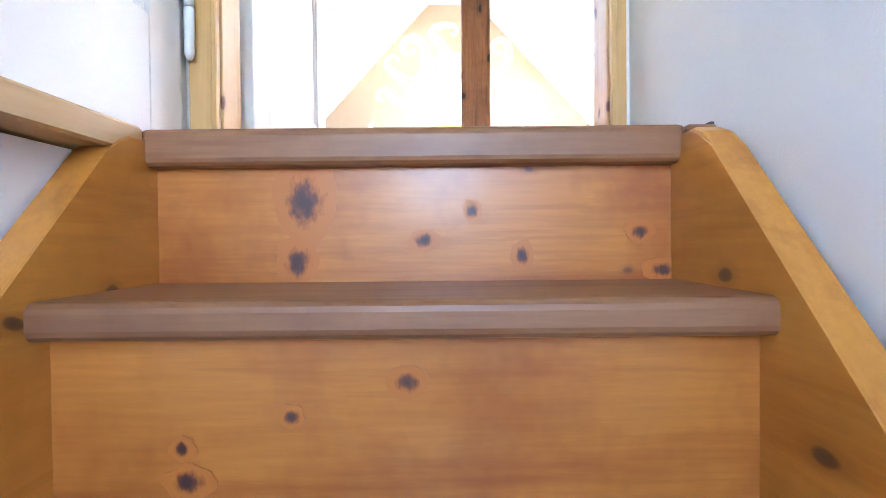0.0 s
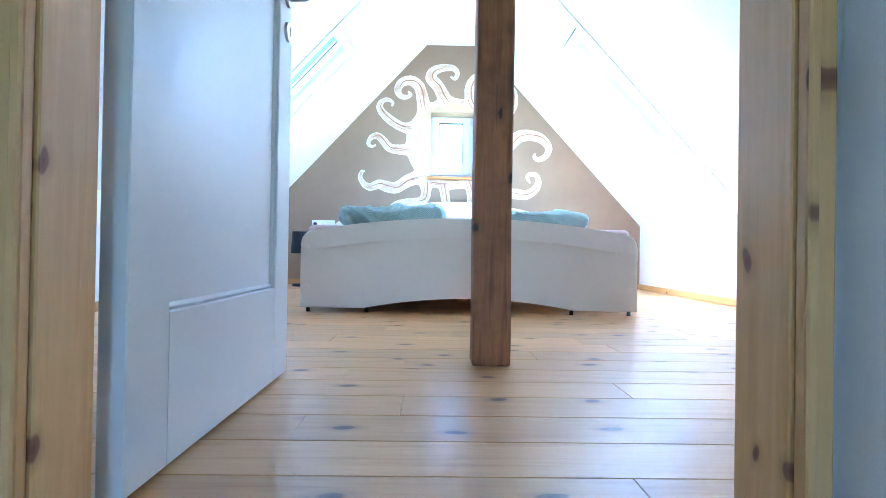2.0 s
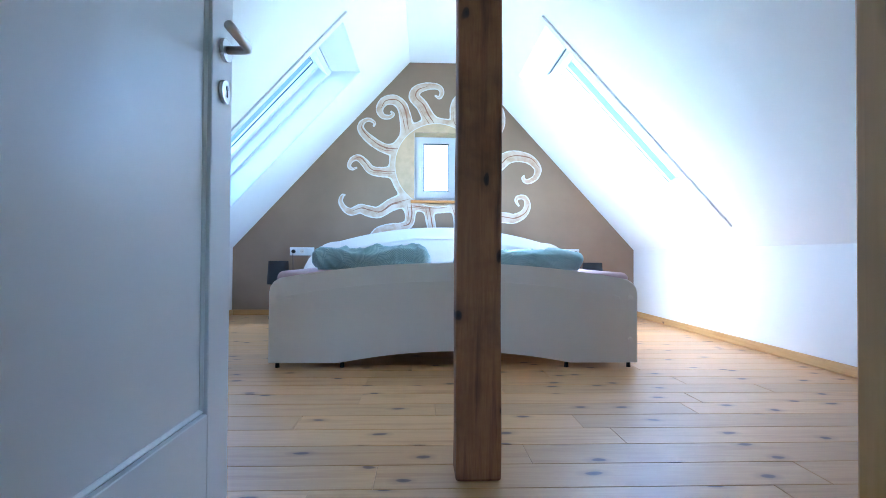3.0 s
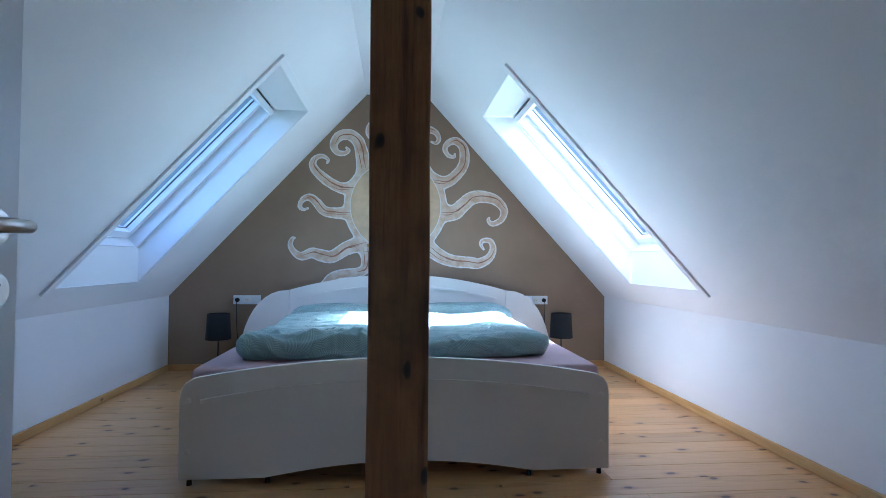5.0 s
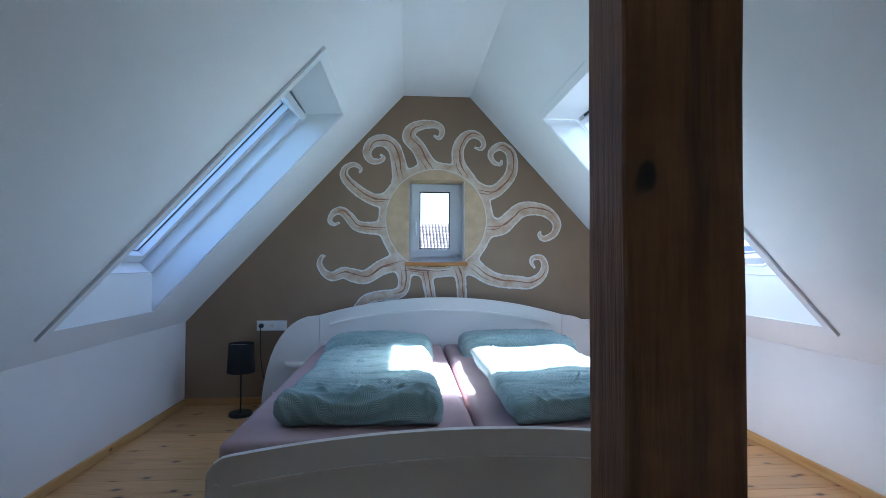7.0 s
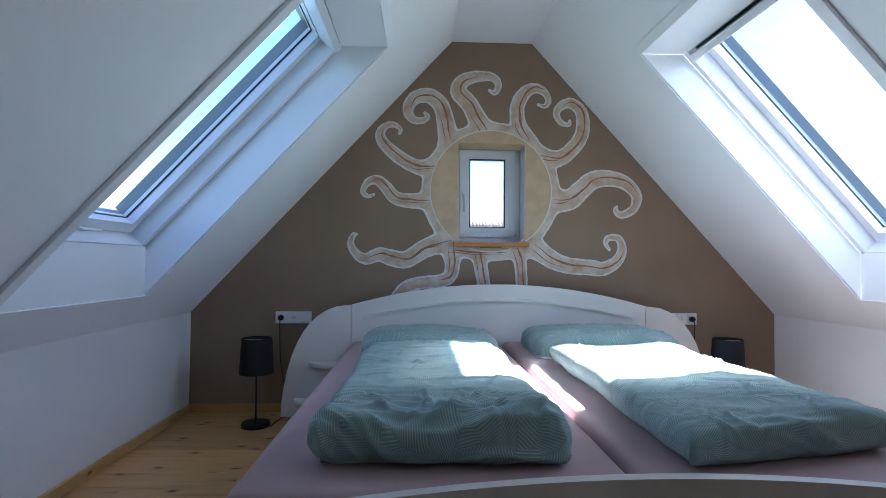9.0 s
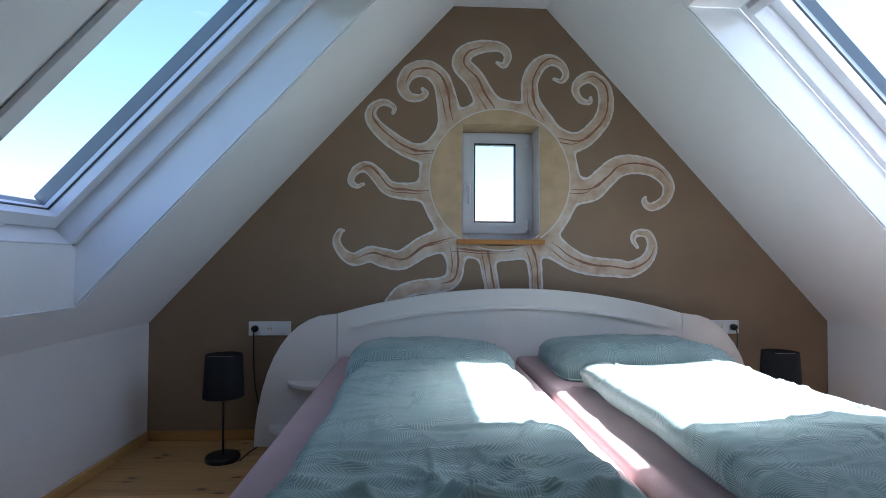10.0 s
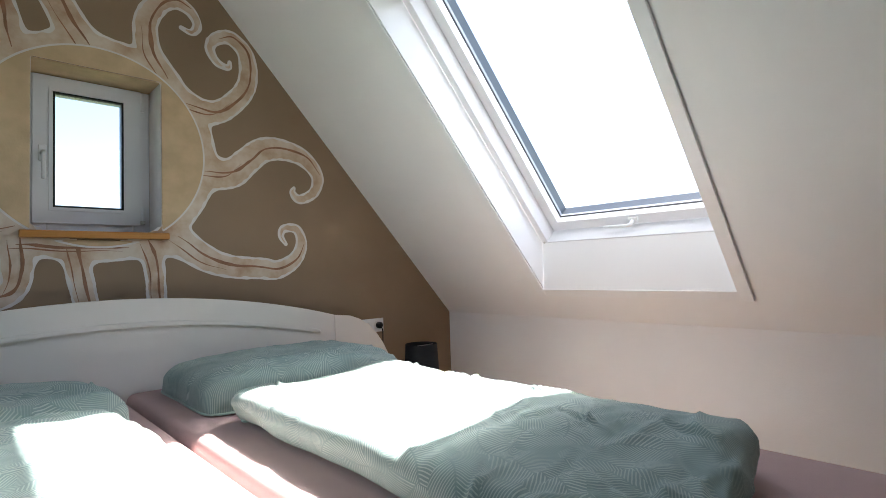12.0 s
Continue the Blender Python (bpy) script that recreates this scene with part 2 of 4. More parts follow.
def glass_pane():
    m = bpy.data.materials.new("window_glass")
    m.use_nodes = True
    nt = m.node_tree
    b = nt.nodes["Principled BSDF"]
    b.inputs["Base Color"].default_value = (0.98, 0.99, 0.99, 1)
    b.inputs["Roughness"].default_value = 0.0
    b.inputs["Transmission Weight"].default_value = 1.0
    b.inputs["IOR"].default_value = 1.05
    return m


GLASS = glass_pane()


# ---- builders ----
def part(name, bm, material, parent=None, label="", smooth=False):
    me = bpy.data.meshes.new(name)
    bmesh.ops.recalc_face_normals(bm, faces=bm.faces)
    bm.to_mesh(me)
    bm.free()
    if smooth:
        for p in me.polygons:
            p.use_smooth = True
    me.materials.append(material)
    ob = new(name, me)
    if parent is not None:
        ob.parent = parent
    if label:
        tagged(ob, label)
    return ob


def thing(name, label, category, at=(0, 0, 0), group=""):
    ob = new(name)
    ob.location = at
    ob.empty_display_size = 0.1
    return tagged(ob, label, category, group)


def structure(ob, label, category):
    return tagged(ob, label, category, kind="structure")


def add_box(bm, x0, x1, y0, y1, z0, z1, bevel=0.0, segments=1):
    made = bmesh.ops.create_cube(bm, size=1.0)["verts"]
    for v in made:
        v.co = Vector((x0 if v.co.x < 0 else x1, y0 if v.co.y < 0 else y1, z0 if v.co.z < 0 else z1))
    if bevel:
        edges = list({e for v in made for e in v.link_edges})
        bmesh.ops.bevel(bm, geom=edges, offset=bevel, segments=segments, affect="EDGES", profile=0.5)
    return bm


def box(x0, x1, y0, y1, z0, z1, bevel=0.0, segments=1):
    return add_box(bmesh.new(), x0, x1, y0, y1, z0, z1, bevel, segments)


def prism(points, place, a, b, bevel=0.0):
    """A flat outline carried from depth a to depth b; place(p, q, depth) gives the point in the world."""
    bm = bmesh.new()
    lo = [bm.verts.new(place(p, q, a)) for p, q in points]
    hi = [bm.verts.new(place(p, q, b)) for p, q in points]
    n = len(points)
    for i in range(n):
        bm.faces.new((lo[i], lo[(i + 1) % n], hi[(i + 1) % n], hi[i]))
    caps = [bm.faces.new(lo), bm.faces.new(hi[::-1])]
    if bevel:
        edges = list({e for f in caps for e in f.edges})
        bmesh.ops.bevel(bm, geom=edges, offset=bevel, segments=2, affect="EDGES", profile=0.5)
    return bm


def plate(outer, holes, place, a, b):
    """A wall with openings that go through it, from depth a to depth b."""
    bm = bmesh.new()
    for depth in (a, b):
        edges = []
        for loop in (outer, *holes):
            vs = [bm.verts.new(place(p, q, depth)) for p, q in loop]
            edges += [bm.edges.new((vs[i], vs[(i + 1) % len(vs)])) for i in range(len(vs))]
        bmesh.ops.triangle_fill(bm, use_beauty=True, use_dissolve=False, edges=edges)
    for loop in (outer, *holes):
        for i in range(len(loop)):
            p, q = loop[i], loop[(i + 1) % len(loop)]
            bm.faces.new([bm.verts.new(place(*c)) for c in ((*p, a), (*q, a), (*q, b), (*p, b))])
    bmesh.ops.remove_doubles(bm, verts=bm.verts, dist=1e-5)
    return bm


def rect(p0, p1, q0, q1):
    return [(p0, q0), (p1, q0), (p1, q1), (p0, q1)]


def on_y(p, q, d):
    return (p, d, q)


def on_x(p, q, d):
    return (d, p, q)


def on_z(p, q, d):
    return (p, q, d)


def tube(points, radius, sides=8, closed_ends=True):
    """A round bar along points; radius may be one number or one for each point."""
    bm = bmesh.new()
    pts = [Vector(p) for p in points]
    rings = []
    for i, p in enumerate(pts):
        along = (pts[min(i + 1, len(pts) - 1)] - pts[max(i - 1, 0)]).normalized()
        side = along.orthogonal().normalized() if i == 0 else (rings_side - along * rings_side.dot(along)).normalized()
        rings_side = side
        up = along.cross(side)
        r = radius[i] if isinstance(radius, (list, tuple)) else radius
        rings.append([bm.verts.new(p + r * (math.cos(2 * math.pi * k / sides) * side + math.sin(2 * math.pi * k / sides) * up)) for k in range(sides)])
    for a, b in zip(rings, rings[1:]):
        for k in range(sides):
            bm.faces.new((a[k], a[(k + 1) % sides], b[(k + 1) % sides], b[k]))
    if closed_ends:
        bm.faces.new(rings[0][::-1])
        bm.faces.new(rings[-1])
    return bm


def lathe(profile, sides=32, at=(0, 0, 0)):
    """A turned shape from (radius, height) pairs."""
    bm = bmesh.new()
    rings = [[bm.verts.new((at[0] + r * math.cos(2 * math.pi * k / sides), at[1] + r * math.sin(2 * math.pi * k / sides), at[2] + z)) for k in range(sides)] for r, z in profile]
    for a, b in zip(rings, rings[1:]):
        for k in range(sides):
            bm.faces.new((a[k], a[(k + 1) % sides], b[(k + 1) % sides], b[k]))
    return bm


def spline(points, steps=8):
    """Catmull-Rom through points of any size."""
    pts = [Vector(p) for p in points]
    pts = [2 * pts[0] - pts[1], *pts, 2 * pts[-1] - pts[-2]]
    out = []
    for a, b, c, d in zip(pts, pts[1:], pts[2:], pts[3:]):
        for k in range(steps):
            t = k / steps
            out.append(0.5 * ((2 * b) + (c - a) * t + (2 * a - 5 * b + 4 * c - d) * t * t + (3 * b - a - 3 * c + d) * t ** 3))
    return out + [pts[-2]]


# ---- shell of the bedroom ----
def slope(side):
    """Maps (along y, up the slope, outward) into the room for the side -1 or +1."""
    foot = XL if side < 0 else XR
    head = RL if side < 0 else RR
    along = Vector((head - foot, 0, TOP - KNEE))
    length = along.length
    along.normalize()
    out = Vector((side * along.z, 0, abs(along.x)))
    return (lambda p, q, d: Vector((foot, p, KNEE)) + along * q + out * d), length


SKY_Y = (-1.852, -0.898)
SKY_V = (0.234, 1.990)
DEPTH = 0.165
gable_outline = [(XL - 0.3, -0.35), (XR + 0.3, -0.35), (XR + 0.3, KNEE + 0.35), (RR + 0.1, TOP + 0.25), (RL - 0.1, TOP + 0.25), (XL - 0.3, KNEE + 0.35)]
WIN = (-0.270, 0.201, 1.150, 1.847)
structure(part("wall_north", plate(gable_outline, [rect(*WIN)], on_y, 0.0, 0.34), TAUPE), "taupe painted gable wall with a small window opening", "wall")
for side, name in ((-1, "west"), (1, "east")):
    place, length = slope(side)
    x = XL if side < 0 else XR
    structure(part("wall_" + name, box(min(x, x + side * 0.25), max(x, x + side * 0.25), YB, 0.0, -0.3, KNEE), PLASTER), "white plastered knee wall under the roof slope", "wall")
    structure(part("ceiling_" + name, plate(rect(YB, 0.0, 0.0, length), [rect(*SKY_Y, *SKY_V)], place, 0.0, 0.24), PLASTER), "white plastered sloping ceiling with a roof window opening", "ceiling")
structure(part("ceiling_flat", box(RL - 0.17, RR + 0.17, YB, 0.0, TOP + 0.0005, TOP + 0.2), PLASTER), "narrow flat white plastered ceiling strip", "ceiling")
door_outline = [(XL - 0.25, 0.0), (DL - 0.03, 0.0), (DL - 0.03, DH + 0.03), (DR + 0.03, DH + 0.03), (DR + 0.03, 0.0), (XR + 0.25, 0.0), (XR + 0.25, KNEE + 0.3), (RR + 0.1, TOP + 0.2), (RL - 0.1, TOP + 0.2), (XL - 0.25, KNEE + 0.3)]
structure(part("wall_south", plate(door_outline, [], on_y, YD, YB), PLASTER), "white plastered partition wall with a doorway", "wall")

# baseboards
structure(part("baseboard", box(XL, XL + 0.016, YB, -0.016, 0.0, 0.055, 0.004), TRIM_Y), "pine baseboard along the knee wall", "baseboard")
structure(part("baseboard", box(XR - 0.016, XR, YB, -0.016, 0.0, 0.055, 0.004), TRIM_Y), "pine baseboard along the knee wall", "baseboard")
structure(part("baseboard", box(XL, XR, -0.016, 0.0, 0.0, 0.055, 0.004), TRIM_X), "pine baseboard along the gable wall", "baseboard")

# ---- landing and stairwell ----
Y_BACK = -7.7
LOW = NOSE - 0.0
structure(part("wall_landing_east", box(HR, HR + 0.2, Y_BACK, YD, -2.6, 2.4), PLASTER), "white plastered stairwell wall", "wall")
structure(part("wall_landing_west", plate([(YD, 0.0), (YD, 2.4), (Y_BACK, 2.4), (Y_BACK, 0.0)], [rect(-5.775, -4.952, 0.006, 2.01)], on_x, HL - 0.2, HL - 0.012), PLASTER), "white plastered landing wall with a closed door", "wall")
structure(part("wall_stair_west", box(HL - 0.2, SL - 0.049, Y_BACK, NOSE + 0.03, -2.6, -0.045), PLASTER), "white plastered wall beside the stairs", "wall")
structure(part("ceiling_landing", box(HL - 0.2, HR + 0.2, Y_BACK, YD, 2.4, 2.6), PLASTER), "white landing ceiling", "ceiling")
structure(part("wall_landing_south", plate(rect(HL - 0.2, HR + 0.2, -2.6, 2.6), [rect(-0.45, 0.08, 0.0, 1.12)], on_y, Y_BACK - 0.2, Y_BACK), PLASTER), "white plastered stairwell end wall with a window opening", "wall")
structure(part("wall_room_west", box(HL - 0.3, HL - 0.2, Y_BACK, YD, -0.6, 2.6), PLASTER), "plain wall closing the space behind the landing door", "wall")
structure(part("floor_lower", box(HL - 0.2, HR + 0.2, Y_BACK, NOSE + 0.4, -2.75, -2.6), TRIM_X), "wooden floor at the foot of the stairs", "floor")
structure(part("trim", box(HR - 0.006, HR, NOSE + 0.015, YD - 0.022, 0.0, 0.005, 0.001), SHADOWGAP), "dark joint strip between floor and wall", "trim")
# thin dark strip: the shade in the gap below the door, put in as colour
structure(part("trim", box(HL + 0.0, HL + 0.004, NOSE - 1.2, YD - 0.022, 0.0, 0.004), SHADOWGAP), "dark strip drawing the shade of the gap under the landing door", "trim")


# ---- door linings and casing ----
frame_1 = structure(thing("door_frame", "pine door lining with casing boards around the doorway", "door frame"), "pine door lining with casing boards around the doorway", "door frame")
part("lining", box(DL - 0.03, DL, YD, YB, 0, DH + 0.03, 0.002), TRIM, frame_1)
part("lining", box(DR, DR + 0.03, YD, YB, 0, DH + 0.03, 0.002), TRIM, frame_1)
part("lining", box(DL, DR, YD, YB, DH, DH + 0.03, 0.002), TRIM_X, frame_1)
for x0, x1 in ((DL - 0.064, DL - 0.004), (DR + 0.004, DR + 0.036)):
    part("casing", box(x0, x1, YD - 0.021, YD - 0.001, 0, DH + 0.07, 0.004, 2), TRIM, frame_1)
    part("rebate", box(x0 + 0.05 if x0 < 0 else x0 - 0.002, x1 + 0.002 if x0 < 0 else x1 - 0.022, YD - 0.026, YD - 0.0205, 0, DH + 0.02, 0.002), TRIM, frame_1)
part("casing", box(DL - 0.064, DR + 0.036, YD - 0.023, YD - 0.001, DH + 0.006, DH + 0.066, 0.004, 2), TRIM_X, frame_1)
for x0, x1 in ((DL - 0.07, DL - 0.012), (DR + 0.008, DR + 0.07)):
    part("casing", box(x0, x1, YB + 0.001, YB + 0.018, 0, DH + 0.07, 0.004, 2), TRIM, frame_1)


def lever_handle(parent, at, out, along):
    """A rose with a round bar lever and a keyhole rose below."""
    a, o, l = Vector(at), Vector(out), Vector(along)
    rose = part("rose", tube([a, a + o * 0.009, a + o * 0.0095], [0.026, 0.026, 0.020], 28), STEEL, parent, "round brushed steel rose")
    part("lever", tube([a + o * 0.008, a + o * 0.045, a + o * 0.056 + l * 0.006, a + o * 0.060 + l * 0.018, a + o * 0.060 + l * 0.13, a + o * 0.060 + l * 0.133], [0.0095, 0.0095, 0.010, 0.010, 0.010, 0.006], 14), STEEL, rose, "brushed steel lever", smooth=True)
    low = a - Vector((0, 0, 0.095))
    key = part("key_rose", tube([low, low + o * 0.009, low + o * 0.0095], [0.026, 0.026, 0.020], 28), STEEL, parent, "round brushed steel keyhole rose")
    part("keyhole", tube([low + o * 0.0094 + Vector((0, 0, 0.008)), low + o * 0.0105 + Vector((0, 0, 0.008))], 0.006, 10), RUBBER, key)
    part("keyhole", box(low.x + o.x * 0.0094 - 0.0006, low.x + o.x * 0.0094 + 0.0012, low.y - 0.0025, low.y + 0.0025, low.z - 0.012, low.z + 0.006), RUBBER, key)


def panel_door(name, label, x_face, y0, y1, z0, z1, thick, inward):
    """A framed door leaf in a plane of constant x: two stiles, rails and set-back panels. inward: the way its seen face looks."""
    door = thing(name, label, "door")
    xa, xb = sorted((x_face, x_face - inward * thick))
    stile, low, mid = 0.115, 0.245, 0.12
    for a, b in ((y0, y0 + stile), (y1 - stile, y1)):
        part("stile", box(xa, xb, a, b, z0, z1, 0.002), DOORWHITE, door)
    for a, b in ((z0, z0 + low), (z1 - mid, z1)):
        part("rail", box(xa + 0.0006, xb - 0.0006, y0 + stile, y1 - stile, a, b, 0.002), DOORWHITE, door)
    a, b = z0 + low, z1 - mid
    part("panel", box(xa + 0.014, xb - 0.014, y0 + stile, y1 - stile, a, b), DOORWHITE, door)
    for p0, p1, q0, q1 in ((y0 + stile, y0 + stile + 0.012, a, b), (y1 - stile - 0.012, y1 - stile, a, b), (y0 + stile, y1 - stile, a, a + 0.012), (y0 + stile, y1 - stile, b - 0.012, b)):
        part("moulding", box(xa + 0.007, xb - 0.007, p0, p1, q0, q1, 0.005), DOORWHITE, door)
    return door


leaf = panel_door("door_1", "white panelled door standing open into the bedroom", -0.629, -4.765, -3.990, 0.008, 2.0, 0.04, 1)
lever_handle(leaf, (-0.629, -4.045, 1.051), (1, 0, 0), (0, -1, 0))
part("latch_plate", box(-0.659, -0.639, -3.9895, -3.9875, 0.89, 1.12), STEEL, leaf)
for z in (0.28, 1.72):
    part("hinge", tube([(-0.675, -4.777, z), (-0.675, -4.777, z + 0.1)], 0.008, 10), STEEL, leaf)

leaf_2 = panel_door("door_2", "closed white panelled door beside the landing", HL, -5.770, -4.957, 0.010, 2.005, 0.04, 1)
lever_handle(leaf_2, (HL, -5.70, 1.05), (1, 0, 0), (0, 1, 0))
for z in (0.212, 1.60):
    pin = part("hinge", tube([(HL + 0.014, -4.950, z), (HL + 0.014, -4.950, z + 0.012), (HL + 0.014, -4.950, z + 0.105), (HL + 0.014, -4.950, z + 0.107)], [0.006, 0.0105, 0.0105, 0.009], 14), DOORWHITE, leaf_2, "white plastic hinge cover", smooth=True)
    part("hinge_cap", tube([(HL + 0.014, -4.950, z + 0.111), (HL + 0.014, -4.950, z + 0.205), (HL + 0.014, -4.950, z + 0.217)], [0.0105, 0.0105, 0.006], 14), DOORWHITE, pin, smooth=True)

# ---- stairs ----
stairs = structure(thing("stairs", "steep pine staircase with worn brown treads", "stairs"), "steep pine staircase with worn brown treads", "stairs")
STEPS = 11
part("tread", box(SL - 0.012, SR + 0.012, NOSE, NOSE + 0.12, -0.056, 0.0, 0.012, 3), TREAD, stairs, "worn brown landing nosing")
for i in range(1, STEPS):
    n, z = NOSE - GOING * i - 0.003, -RISE * i
    part("riser", box(SL - 0.006, SR + 0.006, n + GOING + 0.035, n + GOING + 0.055, z - 0.006, z + RISE - 0.045), STAIR, stairs, "pine riser with dark knots")
    part("tread", box(SL - 0.014, SR + 0.014, n, n + GOING + 0.036, z - 0.042, z, 0.012, 3), TREAD, stairs, "worn brown tread with rounded nosing")


def knot_wood():
    """A knot's own wood: a dark heart, a brown ring, fading into the pine round it."""
    m, nt, b = mat("pine_knot", 0.42)
    gen = coords(nt, (1, 1, 1), "Generated")
    gap = node(nt, "VectorMath")
    gap.operation = "SUBTRACT"
    nt.links.new(gen, gap.inputs[0])
    gap.inputs[1].default_value = (0.5, 0.5, 0.5)
    flat = node(nt, "VectorMath")
    flat.operation = "MULTIPLY"
    flat.inputs[1].default_value = (2, 0, 2)
    nt.links.new(gap.outputs[0], flat.inputs[0])
    size = node(nt, "VectorMath")
    size.operation = "LENGTH"
    nt.links.new(flat.outputs[0], size.inputs[0])
    rough = noise_tex(nt, coords(nt, (1.0, 1.0, 0.45)), 130, 3)
    mix = node(nt, "Math")
    mix.operation = "MULTIPLY_ADD"
    mix.inputs[1].default_value = 0.75
    nt.links.new(rough, mix.inputs[0])
    nt.links.new(size.outputs["Value"], mix.inputs[2])
    col = ramp(nt, mix.outputs[0], (0.50, (0.075, 0.030, 0.024)), (0.70, (0.17, 0.055, 0.026)), (0.86, (0.42, 0.125, 0.020)), (1.0, (0.54, 0.175, 0.028)))
    nt.links.new(col, b.inputs["Base Color"])
    bump(nt, b, rough, 0.25, 0.001)
    return m


KNOT = knot_wood()


def knot(parent, x, z, y, w, h, seed):
    """A ragged knot lying a hair proud of its riser."""
    ring = [2 * math.pi * i / 30 for i in range(30)]
    pts = [(x + 0.85 * w * math.cos(a) * (1 + 0.28 * noise.noise(Vector((math.cos(a) * 1.6, math.sin(a) * 1.6, seed)))), z + 0.82 * h * math.sin(a) * (1 + 0.28 * noise.noise(Vector((math.cos(a) * 1.6, math.sin(a) * 1.6, seed + 7))))) for a in ring]
    part("knot", prism(pts, on_y, y - 0.0007 - 0.00004 * seed, y + 0.001), KNOT, parent, "dark knot in the pine")


risers = [c for c in stairs.children if c.name.startswith("riser")]
for n, (i, x, z, w, h) in enumerate((
    (0, -0.318, -0.100, 0.060, 0.085), (0, -0.338, -0.196, 0.040, 0.045), (0, -0.058, -0.122, 0.018, 0.022), (0, -0.135, -0.168, 0.030, 0.020),
    (0, 0.020, -0.190, 0.022, 0.028), (0, 0.205, -0.155, 0.026, 0.022), (0, 0.240, -0.214, 0.036, 0.022),
    (1, -0.148, -0.322, 0.028, 0.024), (1, -0.280, -0.358, 0.017, 0.018), (1, -0.404, -0.394, 0.018, 0.017), (1, -0.398, -0.431, 0.036, 0.024))):
    knot(risers[i], -0.2145 + (x + 0.15) * 0.957, z, NOSE - GOING * (i + 1) - 0.003 + GOING + 0.035, w, h, n * 5.0)


def string_outline():
    s = RISE / GOING
    y0, y1 = NOSE + 0.09, NOSE - GOING * 10.6
    top = [(y0, -0.013), (NOSE - 0.035, -0.014), (NOSE - 0.06, -0.024), (NOSE - 0.085, -0.048), (y1, -0.048 + s * (y1 - NOSE + 0.085))]
    return top + [(y1, top[-1][1] - 0.30), (NOSE - 0.02, -0.40), (y0, -0.40)]


part("string", prism(string_outline(), on_x, SL - 0.045, SL, 0.007), STRING, stairs, "pine stair string")
part("string", prism(string_outline(), on_x, SR, SR + 0.045, 0.007), STRING, stairs, "pine stair string")
part("apron", box(HL, SL - 0.001, NOSE - 1.6, NOSE - 0.001, -0.040, 0.0, 0.004), TRIM_Y, stairs, "pine edge board of the landing floor")
part("edge_strip", box(SR + 0.0125, HR - 0.001, NOSE + 0.004, NOSE + 0.12, -0.0125, -0.001, 0.003), TREAD, stairs)
part("edge_strip", box(HL, SL - 0.0125, NOSE + 0.0005, NOSE + 0.12, -0.0125, -0.001, 0.003), TREAD, stairs)
part("edge_strip", box(SR + 0.0455, HR - 0.001, NOSE - 0.001, NOSE + 0.12, -0.20, -0.013, 0.003), STRING, stairs)

# ---- timber post ----
post = thing("timber_post", "dark brown old timber post standing on the floor", "post")
bm = box(-0.088, 0.032, -3.862, -3.757, 0.0, TOP, 0.007, 2)
bmesh.ops.subdivide_edges(bm, edges=[e for e in bm.edges if abs(e.verts[0].co.z - e.verts[1].co.z) > 1], cuts=24)
for v in bm.verts:
    k = noise.noise_vector(v.co * 2.3) * 0.004 + noise.noise_vector(v.co * 11) * 0.0015
    v.co.x += k.x
    v.co.y += k.y
part("shaft", bm, BEAM, post)


# ---- gable window ----
def bar_frame(parent, name, place, p0, p1, q0, q1, w, a, b, material, bevel=0.003, wq=None):
    """Four bars round a rectangle, each a part."""
    wq = w if wq is None else wq
    for r in (rect(p0, p0 + w, q0, q1), rect(p1 - w, p1, q0, q1), rect(p0 + w, p1 - w, q0, q0 + wq), rect(p0 + w, p1 - w, q1 - wq, q1)):
        part(name, prism(r, place, a, b, bevel), material, parent)


win = structure(thing("window_1", "small white plastic casement window in the gable", "window"), "small white plastic casement window in the gable", "window")
part("reveal", box(WIN[0] - 0.001, WIN[0] + 0.004, 0.002, 0.19, WIN[2], WIN[3]), HALO, win)
part("reveal", box(WIN[1] - 0.004, WIN[1] + 0.001, 0.002, 0.19, WIN[2], WIN[3]), HALO, win, "pale painted reveal")
part("reveal", box(WIN[0], WIN[1], 0.002, 0.19, WIN[3] - 0.004, WIN[3] + 0.001), CREAM, win)
bar_frame(win, "window_frame", on_y, WIN[0] + 0.004, WIN[1] - 0.004, WIN[2] - 0.002, WIN[3] - 0.004, 0.070, 0.190, 0.26, PVC)
sash = part("sash", plate(rect(-0.246, 0.156, 1.203, 1.838), [rect(-0.173, 0.082, 1.276, 1.768)], on_y, 0.170, 0.235), PVC, win, "white plastic sash")
part("gasket", plate(rect(-0.177, 0.086, 1.272, 1.772), [rect(-0.169, 0.078, 1.280, 1.764)], on_y, 0.1685, 0.185), RUBBER, sash)
part("bead", plate(rect(-0.192, 0.101, 1.257, 1.787), [rect(-0.178, 0.087, 1.271, 1.773)], on_y, 0.1640, 0.1705), PVC, sash, "raised glazing bead")
pane = part("pane", box(-0.173, 0.082, 0.205, 0.211, 1.276, 1.768), GLASS, sash)
pane.visible_shadow = False
part("handle", tube([(-0.213, 0.170, 1.500), (-0.213, 0.140, 1.500), (-0.213, 0.131, 1.490), (-0.213, 0.129, 1.385)], [0.010, 0.009, 0.009, 0.008], 10), PVC, sash, "white window handle", smooth=True)
part("handle_plate", box(-0.227, -0.199, 0.162, 0.171, 1.465, 1.535, 0.003), PVC, sash)
for z, h in ((1.215, 0.075), (1.745, 0.085)):
    part("hinge", tube([(0.163, 0.172, z), (0.163, 0.172, z + h)], 0.008, 10), PVC, win)
